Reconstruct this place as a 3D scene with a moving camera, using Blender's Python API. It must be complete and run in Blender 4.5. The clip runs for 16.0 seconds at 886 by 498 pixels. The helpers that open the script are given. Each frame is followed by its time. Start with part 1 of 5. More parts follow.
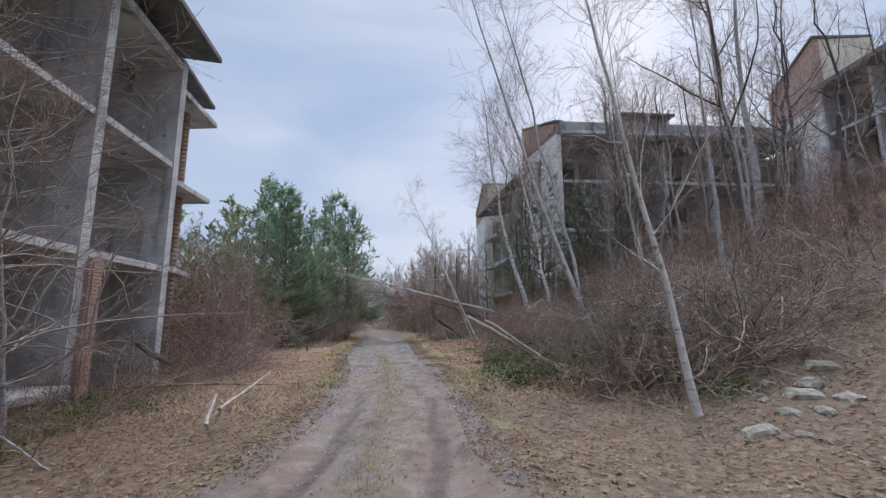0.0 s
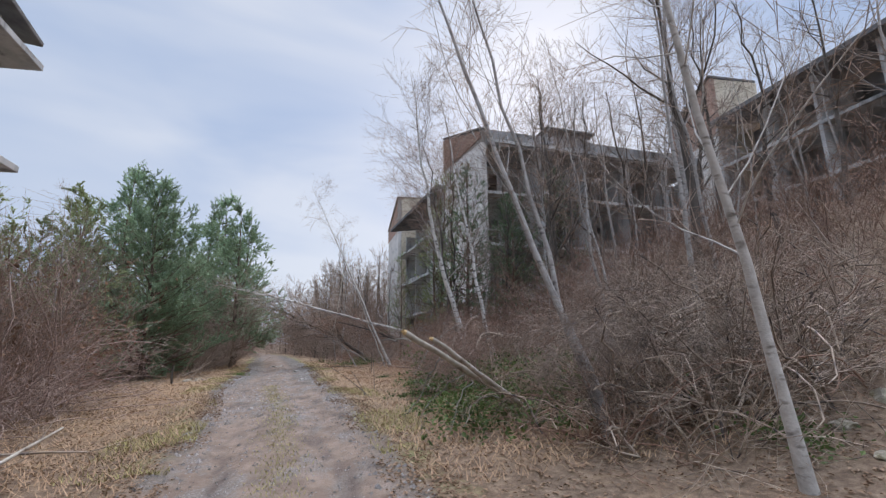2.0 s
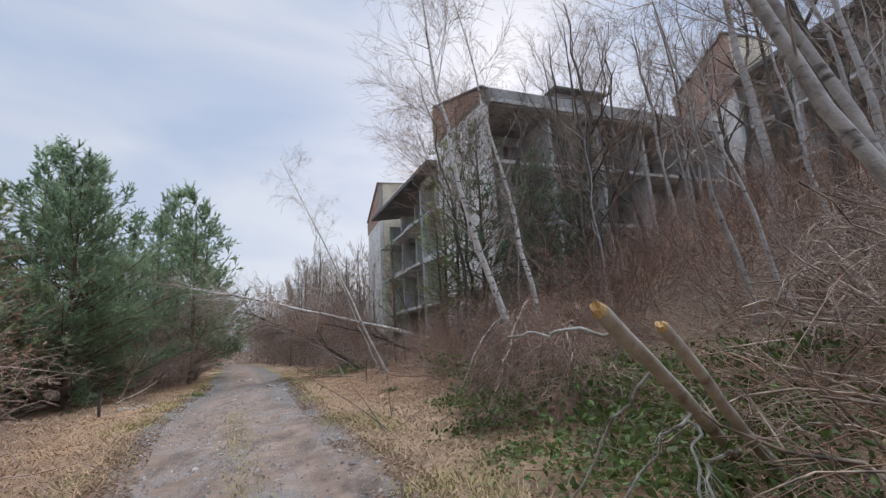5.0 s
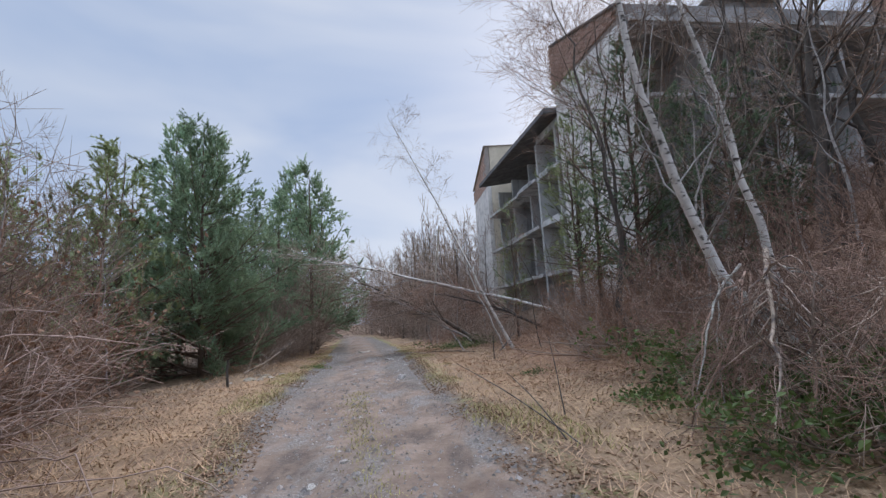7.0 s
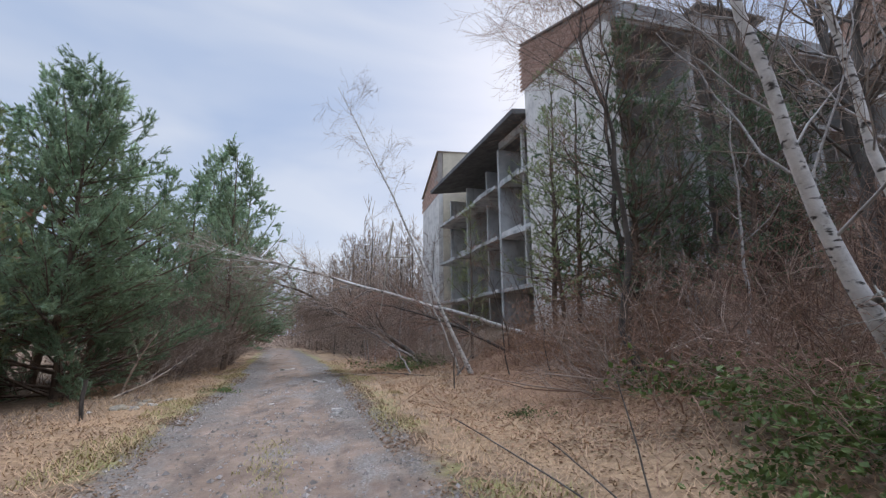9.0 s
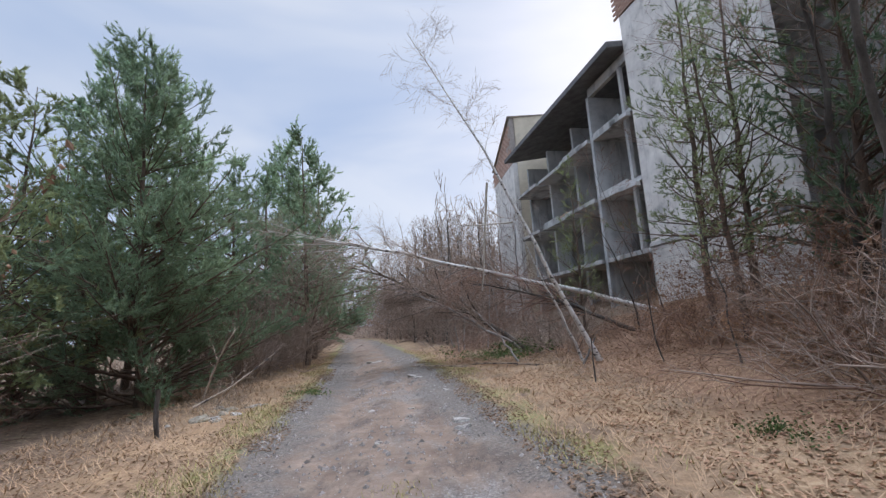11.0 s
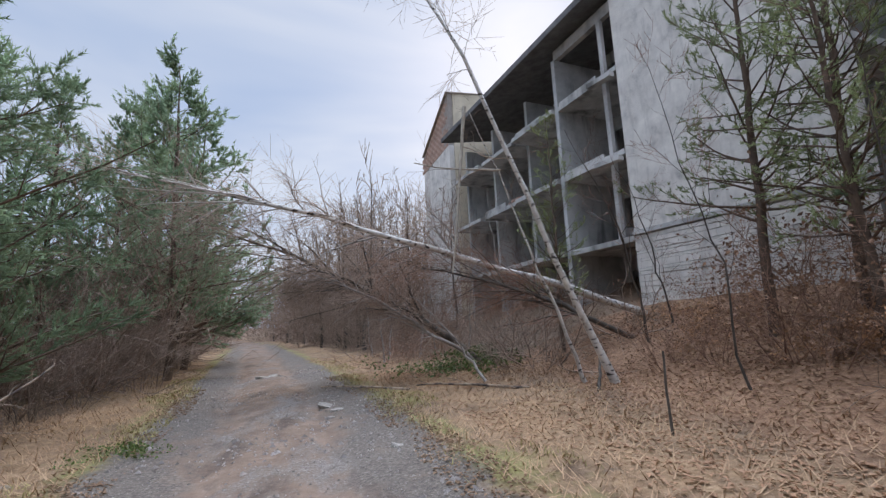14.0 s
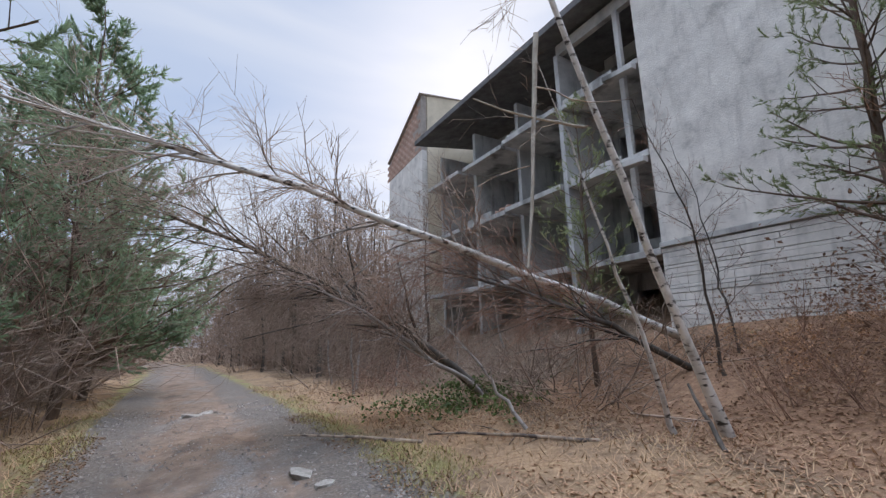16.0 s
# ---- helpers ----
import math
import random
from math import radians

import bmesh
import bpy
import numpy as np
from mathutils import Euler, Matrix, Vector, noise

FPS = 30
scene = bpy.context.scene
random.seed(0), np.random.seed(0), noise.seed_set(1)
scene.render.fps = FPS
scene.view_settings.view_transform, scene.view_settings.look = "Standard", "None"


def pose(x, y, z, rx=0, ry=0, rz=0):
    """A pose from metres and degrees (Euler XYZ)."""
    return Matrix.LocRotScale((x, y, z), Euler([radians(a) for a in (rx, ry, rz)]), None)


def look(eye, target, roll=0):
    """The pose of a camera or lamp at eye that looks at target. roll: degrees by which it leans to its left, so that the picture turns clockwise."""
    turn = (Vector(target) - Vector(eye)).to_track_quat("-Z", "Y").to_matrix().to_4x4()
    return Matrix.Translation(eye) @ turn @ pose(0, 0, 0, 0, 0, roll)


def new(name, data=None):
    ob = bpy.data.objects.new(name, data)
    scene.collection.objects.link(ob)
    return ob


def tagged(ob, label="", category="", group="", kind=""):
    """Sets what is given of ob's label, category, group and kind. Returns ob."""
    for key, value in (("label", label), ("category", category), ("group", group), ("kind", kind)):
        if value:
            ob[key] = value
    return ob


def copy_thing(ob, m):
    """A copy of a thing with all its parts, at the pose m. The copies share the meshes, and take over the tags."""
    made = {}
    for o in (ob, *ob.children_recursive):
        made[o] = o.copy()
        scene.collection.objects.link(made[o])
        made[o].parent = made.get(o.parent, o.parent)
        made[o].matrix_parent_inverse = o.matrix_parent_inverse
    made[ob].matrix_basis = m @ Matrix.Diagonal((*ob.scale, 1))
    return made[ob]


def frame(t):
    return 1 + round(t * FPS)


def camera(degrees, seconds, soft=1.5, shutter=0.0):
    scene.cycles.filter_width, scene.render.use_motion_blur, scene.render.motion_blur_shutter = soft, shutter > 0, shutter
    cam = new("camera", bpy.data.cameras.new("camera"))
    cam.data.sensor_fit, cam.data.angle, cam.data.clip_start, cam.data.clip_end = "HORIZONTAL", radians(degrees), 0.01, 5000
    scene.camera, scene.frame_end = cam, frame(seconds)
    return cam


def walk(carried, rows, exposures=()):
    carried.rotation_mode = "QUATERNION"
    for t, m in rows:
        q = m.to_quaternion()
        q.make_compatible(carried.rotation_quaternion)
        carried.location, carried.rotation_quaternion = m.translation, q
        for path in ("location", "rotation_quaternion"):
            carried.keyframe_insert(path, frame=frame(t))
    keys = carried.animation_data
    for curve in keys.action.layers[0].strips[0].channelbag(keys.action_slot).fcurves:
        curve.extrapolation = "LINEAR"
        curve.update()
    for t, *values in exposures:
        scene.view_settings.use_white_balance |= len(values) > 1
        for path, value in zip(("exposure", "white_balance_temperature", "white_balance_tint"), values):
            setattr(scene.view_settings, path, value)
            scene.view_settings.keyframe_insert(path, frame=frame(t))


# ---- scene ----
cam = camera(91.3, 16.0, soft=1.35)
METRES, EYE, TILT, LEAN, TURN = 23.8, 1.5, 0.0, -1.7, 0.0
ROWS = [
    (0.0, 0.0, 0.0, 0.0, 0.29, 9.25, 1.8),
    (0.5, -0.0043, 0.032, -0.0006, -3.13, 11.68, 0.64),
    (1.0, -0.0072, 0.0647, -0.0022, -5.19, 12.17, 0.25),
    (1.5, -0.0112, 0.0976, -0.0023, -5.67, 12.56, 2.39),
    (2.0, -0.0129, 0.1295, -0.0033, -12.13, 11.8, 2.11),
    (2.5, -0.0166, 0.1622, -0.003, -13.62, 11.53, 1.41),
    (3.0, -0.019, 0.1926, -0.0032, -16.01, 11.57, 2.78),
    (3.2, -0.02, 0.2048, -0.0033, -16.22, 11.83, 3.28),
    (5.3, -0.0365, 0.3321, -0.0006, -14.41, 11.29, 5.74),
    (5.5, -0.0393, 0.3432, -0.0007, -10.67, 9.72, 5.97),
    (6.0, -0.0463, 0.371, -0.0009, -4.35, 9.08, 8.47),
    (6.5, -0.0514, 0.3998, -0.0009, 1.5, 9.31, 6.82),
    (7.0, -0.0544, 0.4289, -0.0013, -1.92, 9.27, 4.64),
    (7.5, -0.0559, 0.4598, -0.001, -2.99, 9.19, 6.43),
    (8.0, -0.0606, 0.49, 0.0004, -3.96, 9.2, 5.63),
    (8.5, -0.0638, 0.5221, 0.0013, -7.39, 10.13, 3.23),
    (9.0, -0.072, 0.5515, 0.0012, -10.82, 10.82, 2.12),
    (9.5, -0.0811, 0.5816, -0.0003, -6.2, 10.47, 1.95),
    (10.0, -0.0922, 0.6089, 0.0017, -0.02, 9.75, 2.32),
    (10.2, -0.0966, 0.6198, 0.0025, 0.54, 9.38, 3.73),
    (12.3, -0.1109, 0.7481, 0.0004, -3.81, 9.73, 4.77),
    (12.5, -0.1127, 0.7618, 0.0004, -3.22, 9.66, 4.25),
    (13.0, -0.1172, 0.796, 0.0003, -0.01, 9.58, 6.43),
    (13.5, -0.1218, 0.8276, 0.0007, 2.12, 9.78, 5.66),
    (14.0, -0.1248, 0.8603, 0.0006, -14.06, 8.94, 4.05),
    (14.5, -0.1307, 0.8917, 0.0025, -22.76, 9.49, 3.8),
    (15.0, -0.138, 0.9249, 0.0035, -23.18, 11.84, 3.29),
    (15.5, -0.1444, 0.9545, 0.0039, -24.93, 11.94, 2.03),
    (16.0, -0.1514, 0.9851, 0.0027, -21.72, 11.39, 2.93),
]
EXPOSURES = [(0.0, 0.04, 6280, 12.3), (0.5, 0.04, 6340, 12.3), (1.0, 0.06, 6440, 12.3), (1.5, 0.08, 6470, 12.3), (2.0, 0.14, 6620, 12.3), (3.0, 0.08, 6580, 12.3), (5.5, 0.14, 6800, 12.3), (6.0, 0.08, 6640, 12.3), (7.0, 0.04, 6420, 12.3), (7.5, 0.1, 6420, 12.3), (8.0, 0.04, 6400, 12.3), (9.0, 0.1, 6480, 12.3), (9.5, 0.21, 6640, 12.3), (10.0, 0.18, 6560, 12.3), (12.5, 0.2, 6480, 12.3), (13.0, 0.22, 6560, 12.3), (13.5, 0.16, 6520, 12.3), (14.5, 0.14, 6620, 12.3), (15.0, 0.14, 6620, 12.3), (15.5, 0.23, 6680, 12.3), (16.0, 0.2, 6620, 12.3)]
walk(cam, [(t, pose(0, 0, EYE, TILT, LEAN, TURN) @ pose(METRES * x, METRES * y, METRES * z, 90 + pitch, roll, yaw)) for t, x, y, z, yaw, pitch, roll in ROWS], EXPOSURES)

# ---- light ----
world = bpy.data.worlds.new("overcast_sky")
scene.world = world
world.use_nodes = True
wn, wl = world.node_tree.nodes, world.node_tree.links
wn.clear()
w_out = wn.new("ShaderNodeOutputWorld")
w_bg = wn.new("ShaderNodeBackground")
w_sky = wn.new("ShaderNodeTexSky")
w_sky.sky_type = "NISHITA"
w_sky.sun_disc = False
w_sky.sun_elevation = radians(32)
w_sky.sun_rotation = radians(25)
w_sky.dust_density = 2.0
w_tc = wn.new("ShaderNodeTexCoord")
w_map = wn.new("ShaderNodeMapping")
w_map.inputs["Scale"].default_value = (1.0, 1.0, 3.2)
w_noise = wn.new("ShaderNodeTexNoise")
w_noise.inputs["Scale"].default_value = 1.5
w_noise.inputs["Detail"].default_value = 4
w_noise.inputs["Roughness"].default_value = 0.45
w_noise.inputs["Distortion"].default_value = 0.6
w_ramp = wn.new("ShaderNodeValToRGB")
w_ramp.color_ramp.elements[0].position, w_ramp.color_ramp.elements[0].color = 0.33, (3.4, 4.65, 6.95, 1)
w_ramp.color_ramp.elements[1].position, w_ramp.color_ramp.elements[1].color = 0.66, (6.05, 6.8, 8.05, 1)
w_mix = wn.new("ShaderNodeMixRGB")
w_mix.inputs[0].default_value = 0.86
wl.new(w_tc.outputs["Generated"], w_map.inputs[0])
wl.new(w_map.outputs[0], w_noise.inputs["Vector"])
wl.new(w_noise.outputs["Fac"], w_ramp.inputs[0])
wl.new(w_sky.outputs[0], w_mix.inputs[1])
wl.new(w_ramp.outputs[0], w_mix.inputs[2])
# an overcast dome: the zenith is brighter than the horizon
w_sep = wn.new("ShaderNodeSeparateXYZ")
wl.new(w_tc.outputs["Generated"], w_sep.inputs[0])
w_up = wn.new("ShaderNodeMapRange")
w_up.interpolation_type = "SMOOTHSTEP"
w_up.inputs["From Min"].default_value, w_up.inputs["From Max"].default_value = 0.66, 1.0
w_up.inputs["To Min"].default_value, w_up.inputs["To Max"].default_value = 1.0, 8.0
wl.new(w_sep.outputs["Z"], w_up.inputs[0])
w_mul = wn.new("ShaderNodeVectorMath")
w_mul.operation = "SCALE"
wl.new(w_mix.outputs[0], w_mul.inputs[0])
wl.new(w_up.outputs[0], w_mul.inputs["Scale"])
wl.new(w_mul.outputs[0], w_bg.inputs[0])
w_bg.inputs[1].default_value = 0.1
wl.new(w_bg.outputs[0], w_out.inputs[0])
sun_data = bpy.data.lights.new("sun", "SUN")
sun_data.energy, sun_data.angle, sun_data.color = 1.5, radians(25), (1.0, 0.86, 0.70)
sun = new("sun", sun_data)
sun.matrix_basis = look((10, 21, 30), (0, 0, 0))


# ---- materials ----
def material(name, stops, scale=3.0, rough=0.9, bump=0.3, fine=40.0, stretch=(1, 1, 1), stain=None, spread=0.12, metal=0.0):
    """Two scales of noise through colour stops, fine grain as relief, and a tint that differs from piece to piece."""
    m = bpy.data.materials.new(name)
    m.use_nodes = True
    n, l = m.node_tree.nodes, m.node_tree.links
    b = n["Principled BSDF"]
    tc = n.new("ShaderNodeTexCoord")
    mp = n.new("ShaderNodeMapping")
    mp.inputs["Scale"].default_value = stretch
    l.new(tc.outputs["Object"], mp.inputs[0])
    t1 = n.new("ShaderNodeTexNoise")
    t1.inputs["Scale"].default_value, t1.inputs["Detail"].default_value, t1.inputs["Roughness"].default_value = scale, 6, 0.65
    l.new(mp.outputs[0], t1.inputs["Vector"])
    r = n.new("ShaderNodeValToRGB")
    cr = r.color_ramp
    cr.elements[0].position, cr.elements[0].color = stops[0][0], (*stops[0][1], 1)
    cr.elements[1].position, cr.elements[1].color = stops[-1][0], (*stops[-1][1], 1)
    for p, c in stops[1:-1]:
        cr.elements.new(p).color = (*c, 1)
    l.new(t1.outputs["Fac"], r.inputs[0])
    t2 = n.new("ShaderNodeTexNoise")
    t2.inputs["Scale"].default_value, t2.inputs["Detail"].default_value = fine, 5
    l.new(mp.outputs[0], t2.inputs["Vector"])
    col = r.outputs[0]
    if stain:
        t3 = n.new("ShaderNodeTexNoise")
        t3.inputs["Scale"].default_value, t3.inputs["Detail"].default_value = stain[1], 8
        mp3 = n.new("ShaderNodeMapping")
        mp3.inputs["Scale"].default_value = stain[2]
        l.new(tc.outputs["Object"], mp3.inputs[0])
        l.new(mp3.outputs[0], t3.inputs["Vector"])
        r3 = n.new("ShaderNodeValToRGB")
        r3.color_ramp.elements[0].position, r3.color_ramp.elements[1].position = stain[3], stain[4]
        l.new(t3.outputs["Fac"], r3.inputs[0])
        mx = n.new("ShaderNodeMixRGB")
        l.new(r3.outputs[0], mx.inputs[0])
        l.new(col, mx.inputs[1])
        mx.inputs[2].default_value = (*stain[0], 1)
        col = mx.outputs[0]
    hs = n.new("ShaderNodeHueSaturation")
    oi = n.new("ShaderNodeObjectInfo")
    geo = n.new("ShaderNodeNewGeometry")
    ad = n.new("ShaderNodeMath")
    ad.operation = "ADD"
    l.new(oi.outputs["Random"], ad.inputs[0])
    l.new(geo.outputs["Random Per Island"], ad.inputs[1])
    mr = n.new("ShaderNodeMapRange")
    mr.inputs["From Max"].default_value = 2.0
    mr.inputs["To Min"].default_value, mr.inputs["To Max"].default_value = 1 - spread * 2, 1 + spread * 2
    l.new(ad.outputs[0], mr.inputs[0])
    l.new(mr.outputs[0], hs.inputs["Value"])
    l.new(col, hs.inputs["Color"])
    l.new(hs.outputs[0], b.inputs["Base Color"])
    bp = n.new("ShaderNodeBump")
    bp.inputs["Strength"].default_value, bp.inputs["Distance"].default_value = bump, 0.02
    l.new(t2.outputs["Fac"], bp.inputs["Height"])
    l.new(bp.outputs[0], b.inputs["Normal"])
    b.inputs["Roughness"].default_value = rough
    b.inputs["Metallic"].default_value = metal
    b.inputs["Specular IOR Level"].default_value = 0.25
    return m


M = {
    "concrete": material("weathered_concrete", [(0.3, (0.31, 0.31, 0.30)), (0.5, (0.48, 0.475, 0.46)), (0.72, (0.60, 0.595, 0.57))], 1.2, 0.92, 0.5, 30,
                         stain=((0.09, 0.09, 0.085), 1.6, (1.5, 1.5, 0.25), 0.54, 0.76), spread=0.05),
    "worn_concrete": material("worn_grey_concrete", [(0.3, (0.31, 0.30, 0.285)), (0.5, (0.48, 0.465, 0.44)), (0.72, (0.62, 0.60, 0.57))], 1.1, 0.93, 0.5, 28,
                              stain=((0.13, 0.125, 0.115), 0.9, (1.5, 1.5, 0.4), 0.5, 0.7), spread=0.08),
    # a darker tone of the concrete, for back and rear walls, plinth, roof blocks
    "dark_concrete": material("darker_concrete", [(0.3, (0.20, 0.195, 0.185)), (0.5, (0.32, 0.31, 0.295)), (0.72, (0.43, 0.415, 0.395))], 0.9, 0.95, 0.5, 25,
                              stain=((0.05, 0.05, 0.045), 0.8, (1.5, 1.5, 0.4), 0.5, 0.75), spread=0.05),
    "white": material("peeling_whitewash", [(0.28, (0.36, 0.34, 0.31)), (0.42, (0.60, 0.56, 0.51)), (0.7, (0.78, 0.735, 0.67))], 1.5, 0.9, 0.6, 22,
                      stain=((0.45, 0.42, 0.38), 3.4, (1.8, 1.8, 0.3), 0.54, 0.82), spread=0.06),
    "ochre": material("ochre_plaster", [(0.3, (0.52, 0.44, 0.32)), (0.7, (0.74, 0.65, 0.50))], 0.8, 0.9, 0.4, 25,
                      stain=((0.28, 0.24, 0.2), 0.6, (1, 1, 0.5), 0.55, 0.8), spread=0.04),
    "brick": material("red_brick", [(0.3, (0.27, 0.155, 0.115)), (0.55, (0.38, 0.245, 0.185)), (0.75, (0.50, 0.40, 0.33))], 4, 0.93, 0.5, 50, spread=0.16),
    "mortar": material("lime_mortar", [(0.3, (0.27, 0.23, 0.20)), (0.7, (0.40, 0.35, 0.30))], 3, 0.95, 0.5, 40),
    "roof": material("tarred_roof_edge", [(0.3, (0.09, 0.087, 0.085)), (0.7, (0.20, 0.195, 0.19))], 2, 0.85, 0.4, 30, spread=0.04),
    "birch": material("birch_bark", [(0.3, (0.39, 0.355, 0.31)), (0.5, (0.62, 0.585, 0.535)), (0.75, (0.74, 0.705, 0.65))], 5, 0.75, 0.4, 30,
                      stain=((0.06, 0.05, 0.042), 3.4, (2.2, 2.2, 5.0), 0.55, 0.64), spread=0.05),
    "grey_bark": material("grey_birch_bark", [(0.3, (0.20, 0.175, 0.155)), (0.5, (0.34, 0.31, 0.28)), (0.75, (0.46, 0.43, 0.39))], 5, 0.85, 0.5, 35,
                          stain=((0.10, 0.085, 0.075), 2.2, (2.4, 2.4, 5.5), 0.57, 0.70), spread=0.08),
    "dark_twig": material("dark_brown_twigs", [(0.3, (0.158, 0.097, 0.07)), (0.7, (0.325, 0.21, 0.152))], 1.5, 0.9, 0.1, 30, spread=0.25),
    "lichen_bark": material("lichen_crusted_bark", [(0.3, (0.14, 0.125, 0.10)), (0.5, (0.36, 0.35, 0.30)), (0.7, (0.55, 0.54, 0.48))], 11, 0.92, 0.9, 45,
                            stain=((0.09, 0.075, 0.06), 7, (1, 1, 1), 0.48, 0.6), spread=0.1),
    "pale_bark": material("pale_beige_birch_bark", [(0.3, (0.36, 0.325, 0.28)), (0.5, (0.52, 0.48, 0.425)), (0.75, (0.64, 0.60, 0.54))], 6, 0.85, 0.5, 35,
                          stain=((0.15, 0.125, 0.10), 3.0, (2.4, 2.4, 5.5), 0.56, 0.74), spread=0.05),
    "bark": material("dark_bark", [(0.3, (0.045, 0.038, 0.032)), (0.7, (0.14, 0.12, 0.10))], 6, 0.95, 0.8, 45, (1, 1, 0.35), spread=0.15),
    "pine_bark": material("pine_bark", [(0.3, (0.07, 0.05, 0.04)), (0.7, (0.20, 0.14, 0.10))], 7, 0.95, 0.8, 45, (1, 1, 0.4), spread=0.15),
    "twig": material("bare_twigs", [(0.3, (0.20, 0.145, 0.11)), (0.7, (0.38, 0.285, 0.22))], 2, 0.9, 0.1, 30, spread=0.25),
    "red_twig": material("reddish_twigs", [(0.3, (0.19, 0.108, 0.074)), (0.7, (0.36, 0.22, 0.155))], 1.5, 0.9, 0.1, 30, spread=0.25),
    "pink_twig": material("pinkish_brown_twigs", [(0.3, (0.24, 0.165, 0.13)), (0.7, (0.45, 0.335, 0.275))], 2, 0.9, 0.1, 30, spread=0.2),
    "pale_twig": material("pale_dead_twigs", [(0.3, (0.24, 0.175, 0.125)), (0.7, (0.47, 0.37, 0.28))], 3, 0.9, 0.2, 30,
                          stain=((0.10, 0.08, 0.07), 5, (1, 1, 1), 0.5, 0.62), spread=0.2),
    "lichen_twig": material("lichen_grey_twigs", [(0.3, (0.19, 0.17, 0.135)), (0.55, (0.30, 0.28, 0.235)), (0.75, (0.50, 0.485, 0.42))], 9, 0.9, 0.6, 40,
                            stain=((0.11, 0.09, 0.07), 6, (1, 1, 1), 0.5, 0.62), spread=0.12),
    "dead_log": material("barkless_pale_log", [(0.3, (0.31, 0.265, 0.21)), (0.6, (0.46, 0.405, 0.33)), (0.8, (0.56, 0.51, 0.43))], 6, 0.85, 0.6, 40, (1, 1, 1),
                         stain=((0.17, 0.13, 0.10), 5, (1, 1, 1), 0.56, 0.70), spread=0.05),
    "raw_wood": material("fresh_split_wood", [(0.3, (0.52, 0.33, 0.13)), (0.7, (0.72, 0.52, 0.27))], 12, 0.8, 0.8, 60, (1, 1, 0.3), spread=0.05),
    "needle": material("pine_needles", [(0.3, (0.155, 0.232, 0.14)), (0.7, (0.345, 0.44, 0.265))], 0.8, 0.6, 0.0, 30, spread=0.25),
    "dark_needle": material("dark_spruce_needles", [(0.3, (0.075, 0.115, 0.065)), (0.7, (0.17, 0.225, 0.13))], 0.8, 0.65, 0.0, 30, spread=0.25),
    "olive": material("olive_needles", [(0.3, (0.18, 0.215, 0.10)), (0.7, (0.36, 0.395, 0.20))], 0.6, 0.65, 0.0, 30, spread=0.25),
    "leaf": material("bramble_leaves", [(0.3, (0.05, 0.08, 0.022)), (0.7, (0.14, 0.185, 0.055))], 3, 0.55, 0.1, 30, spread=0.3),
    "dry_leaf": material("dry_brown_leaves", [(0.3, (0.17, 0.095, 0.06)), (0.7, (0.36, 0.225, 0.145))], 2, 0.85, 0.1, 30, spread=0.3),
    "bracken": material("rusty_dead_bracken", [(0.3, (0.27, 0.145, 0.075)), (0.7, (0.50, 0.295, 0.165))], 2, 0.85, 0.1, 30, spread=0.25),
    "bank_leaf": material("reddish_fallen_leaves", [(0.3, (0.25, 0.135, 0.078)), (0.55, (0.38, 0.225, 0.135)), (0.75, (0.48, 0.32, 0.20))], 1.2, 0.85, 0.1, 30, spread=0.10),
    "litter": material("fallen_leaves", [(0.3, (0.17, 0.10, 0.06)), (0.55, (0.27, 0.17, 0.105)), (0.75, (0.40, 0.28, 0.185))], 1.2, 0.85, 0.1, 30, spread=0.10),
    "straw": material("dry_grass", [(0.3, (0.30, 0.185, 0.108)), (0.55, (0.44, 0.29, 0.175)), (0.8, (0.38, 0.285, 0.145))], 0.5, 0.85, 0.1, 30, spread=0.09),
    "moss": material("short_moss_grass", [(0.3, (0.21, 0.17, 0.07)), (0.7, (0.36, 0.31, 0.125))], 0.8, 0.85, 0.1, 30, spread=0.25),
    "lump": material("mossy_concrete_lump", [(0.3, (0.16, 0.135, 0.10)), (0.7, (0.38, 0.335, 0.26))], 4, 0.95, 0.8, 30, stain=((0.15, 0.125, 0.07), 3, (1, 1, 1), 0.52, 0.68), spread=0.15),
    "stone": material("pale_limestone", [(0.3, (0.20, 0.18, 0.155)), (0.7, (0.40, 0.37, 0.325))], 5, 0.92, 0.7, 40, spread=0.15),
    "gravel": material("road_gravel", [(0.3, (0.20, 0.17, 0.148)), (0.7, (0.40, 0.355, 0.315))], 6, 0.9, 0.4, 40, spread=0.3),
}

# needles and leaves let some light through
for key, amount in (("needle", 0.5), ("olive", 0.5), ("dark_needle", 0.4), ("leaf", 0.3), ("dry_leaf", 0.25)):
    nt = M[key].node_tree
    bsdf = nt.nodes["Principled BSDF"]
    tr = nt.nodes.new("ShaderNodeBsdfTranslucent")
    ms = nt.nodes.new("ShaderNodeMixShader")
    ms.inputs[0].default_value = amount
    nt.links.new(bsdf.inputs["Base Color"].links[0].from_socket, tr.inputs[0])
    nt.links.new(bsdf.outputs[0], ms.inputs[1])
    nt.links.new(tr.outputs[0], ms.inputs[2])
    nt.links.new(ms.outputs[0], nt.nodes["Material Output"].inputs["Surface"])

# the ground: track, worn ruts, mossy verge, straw and leaf litter
gm = bpy.data.materials.new("forest_ground")
gm.use_nodes = True
gn, gl = gm.node_tree.nodes, gm.node_tree.links
gb = gn["Principled BSDF"]
g_tc = gn.new("ShaderNodeTexCoord")


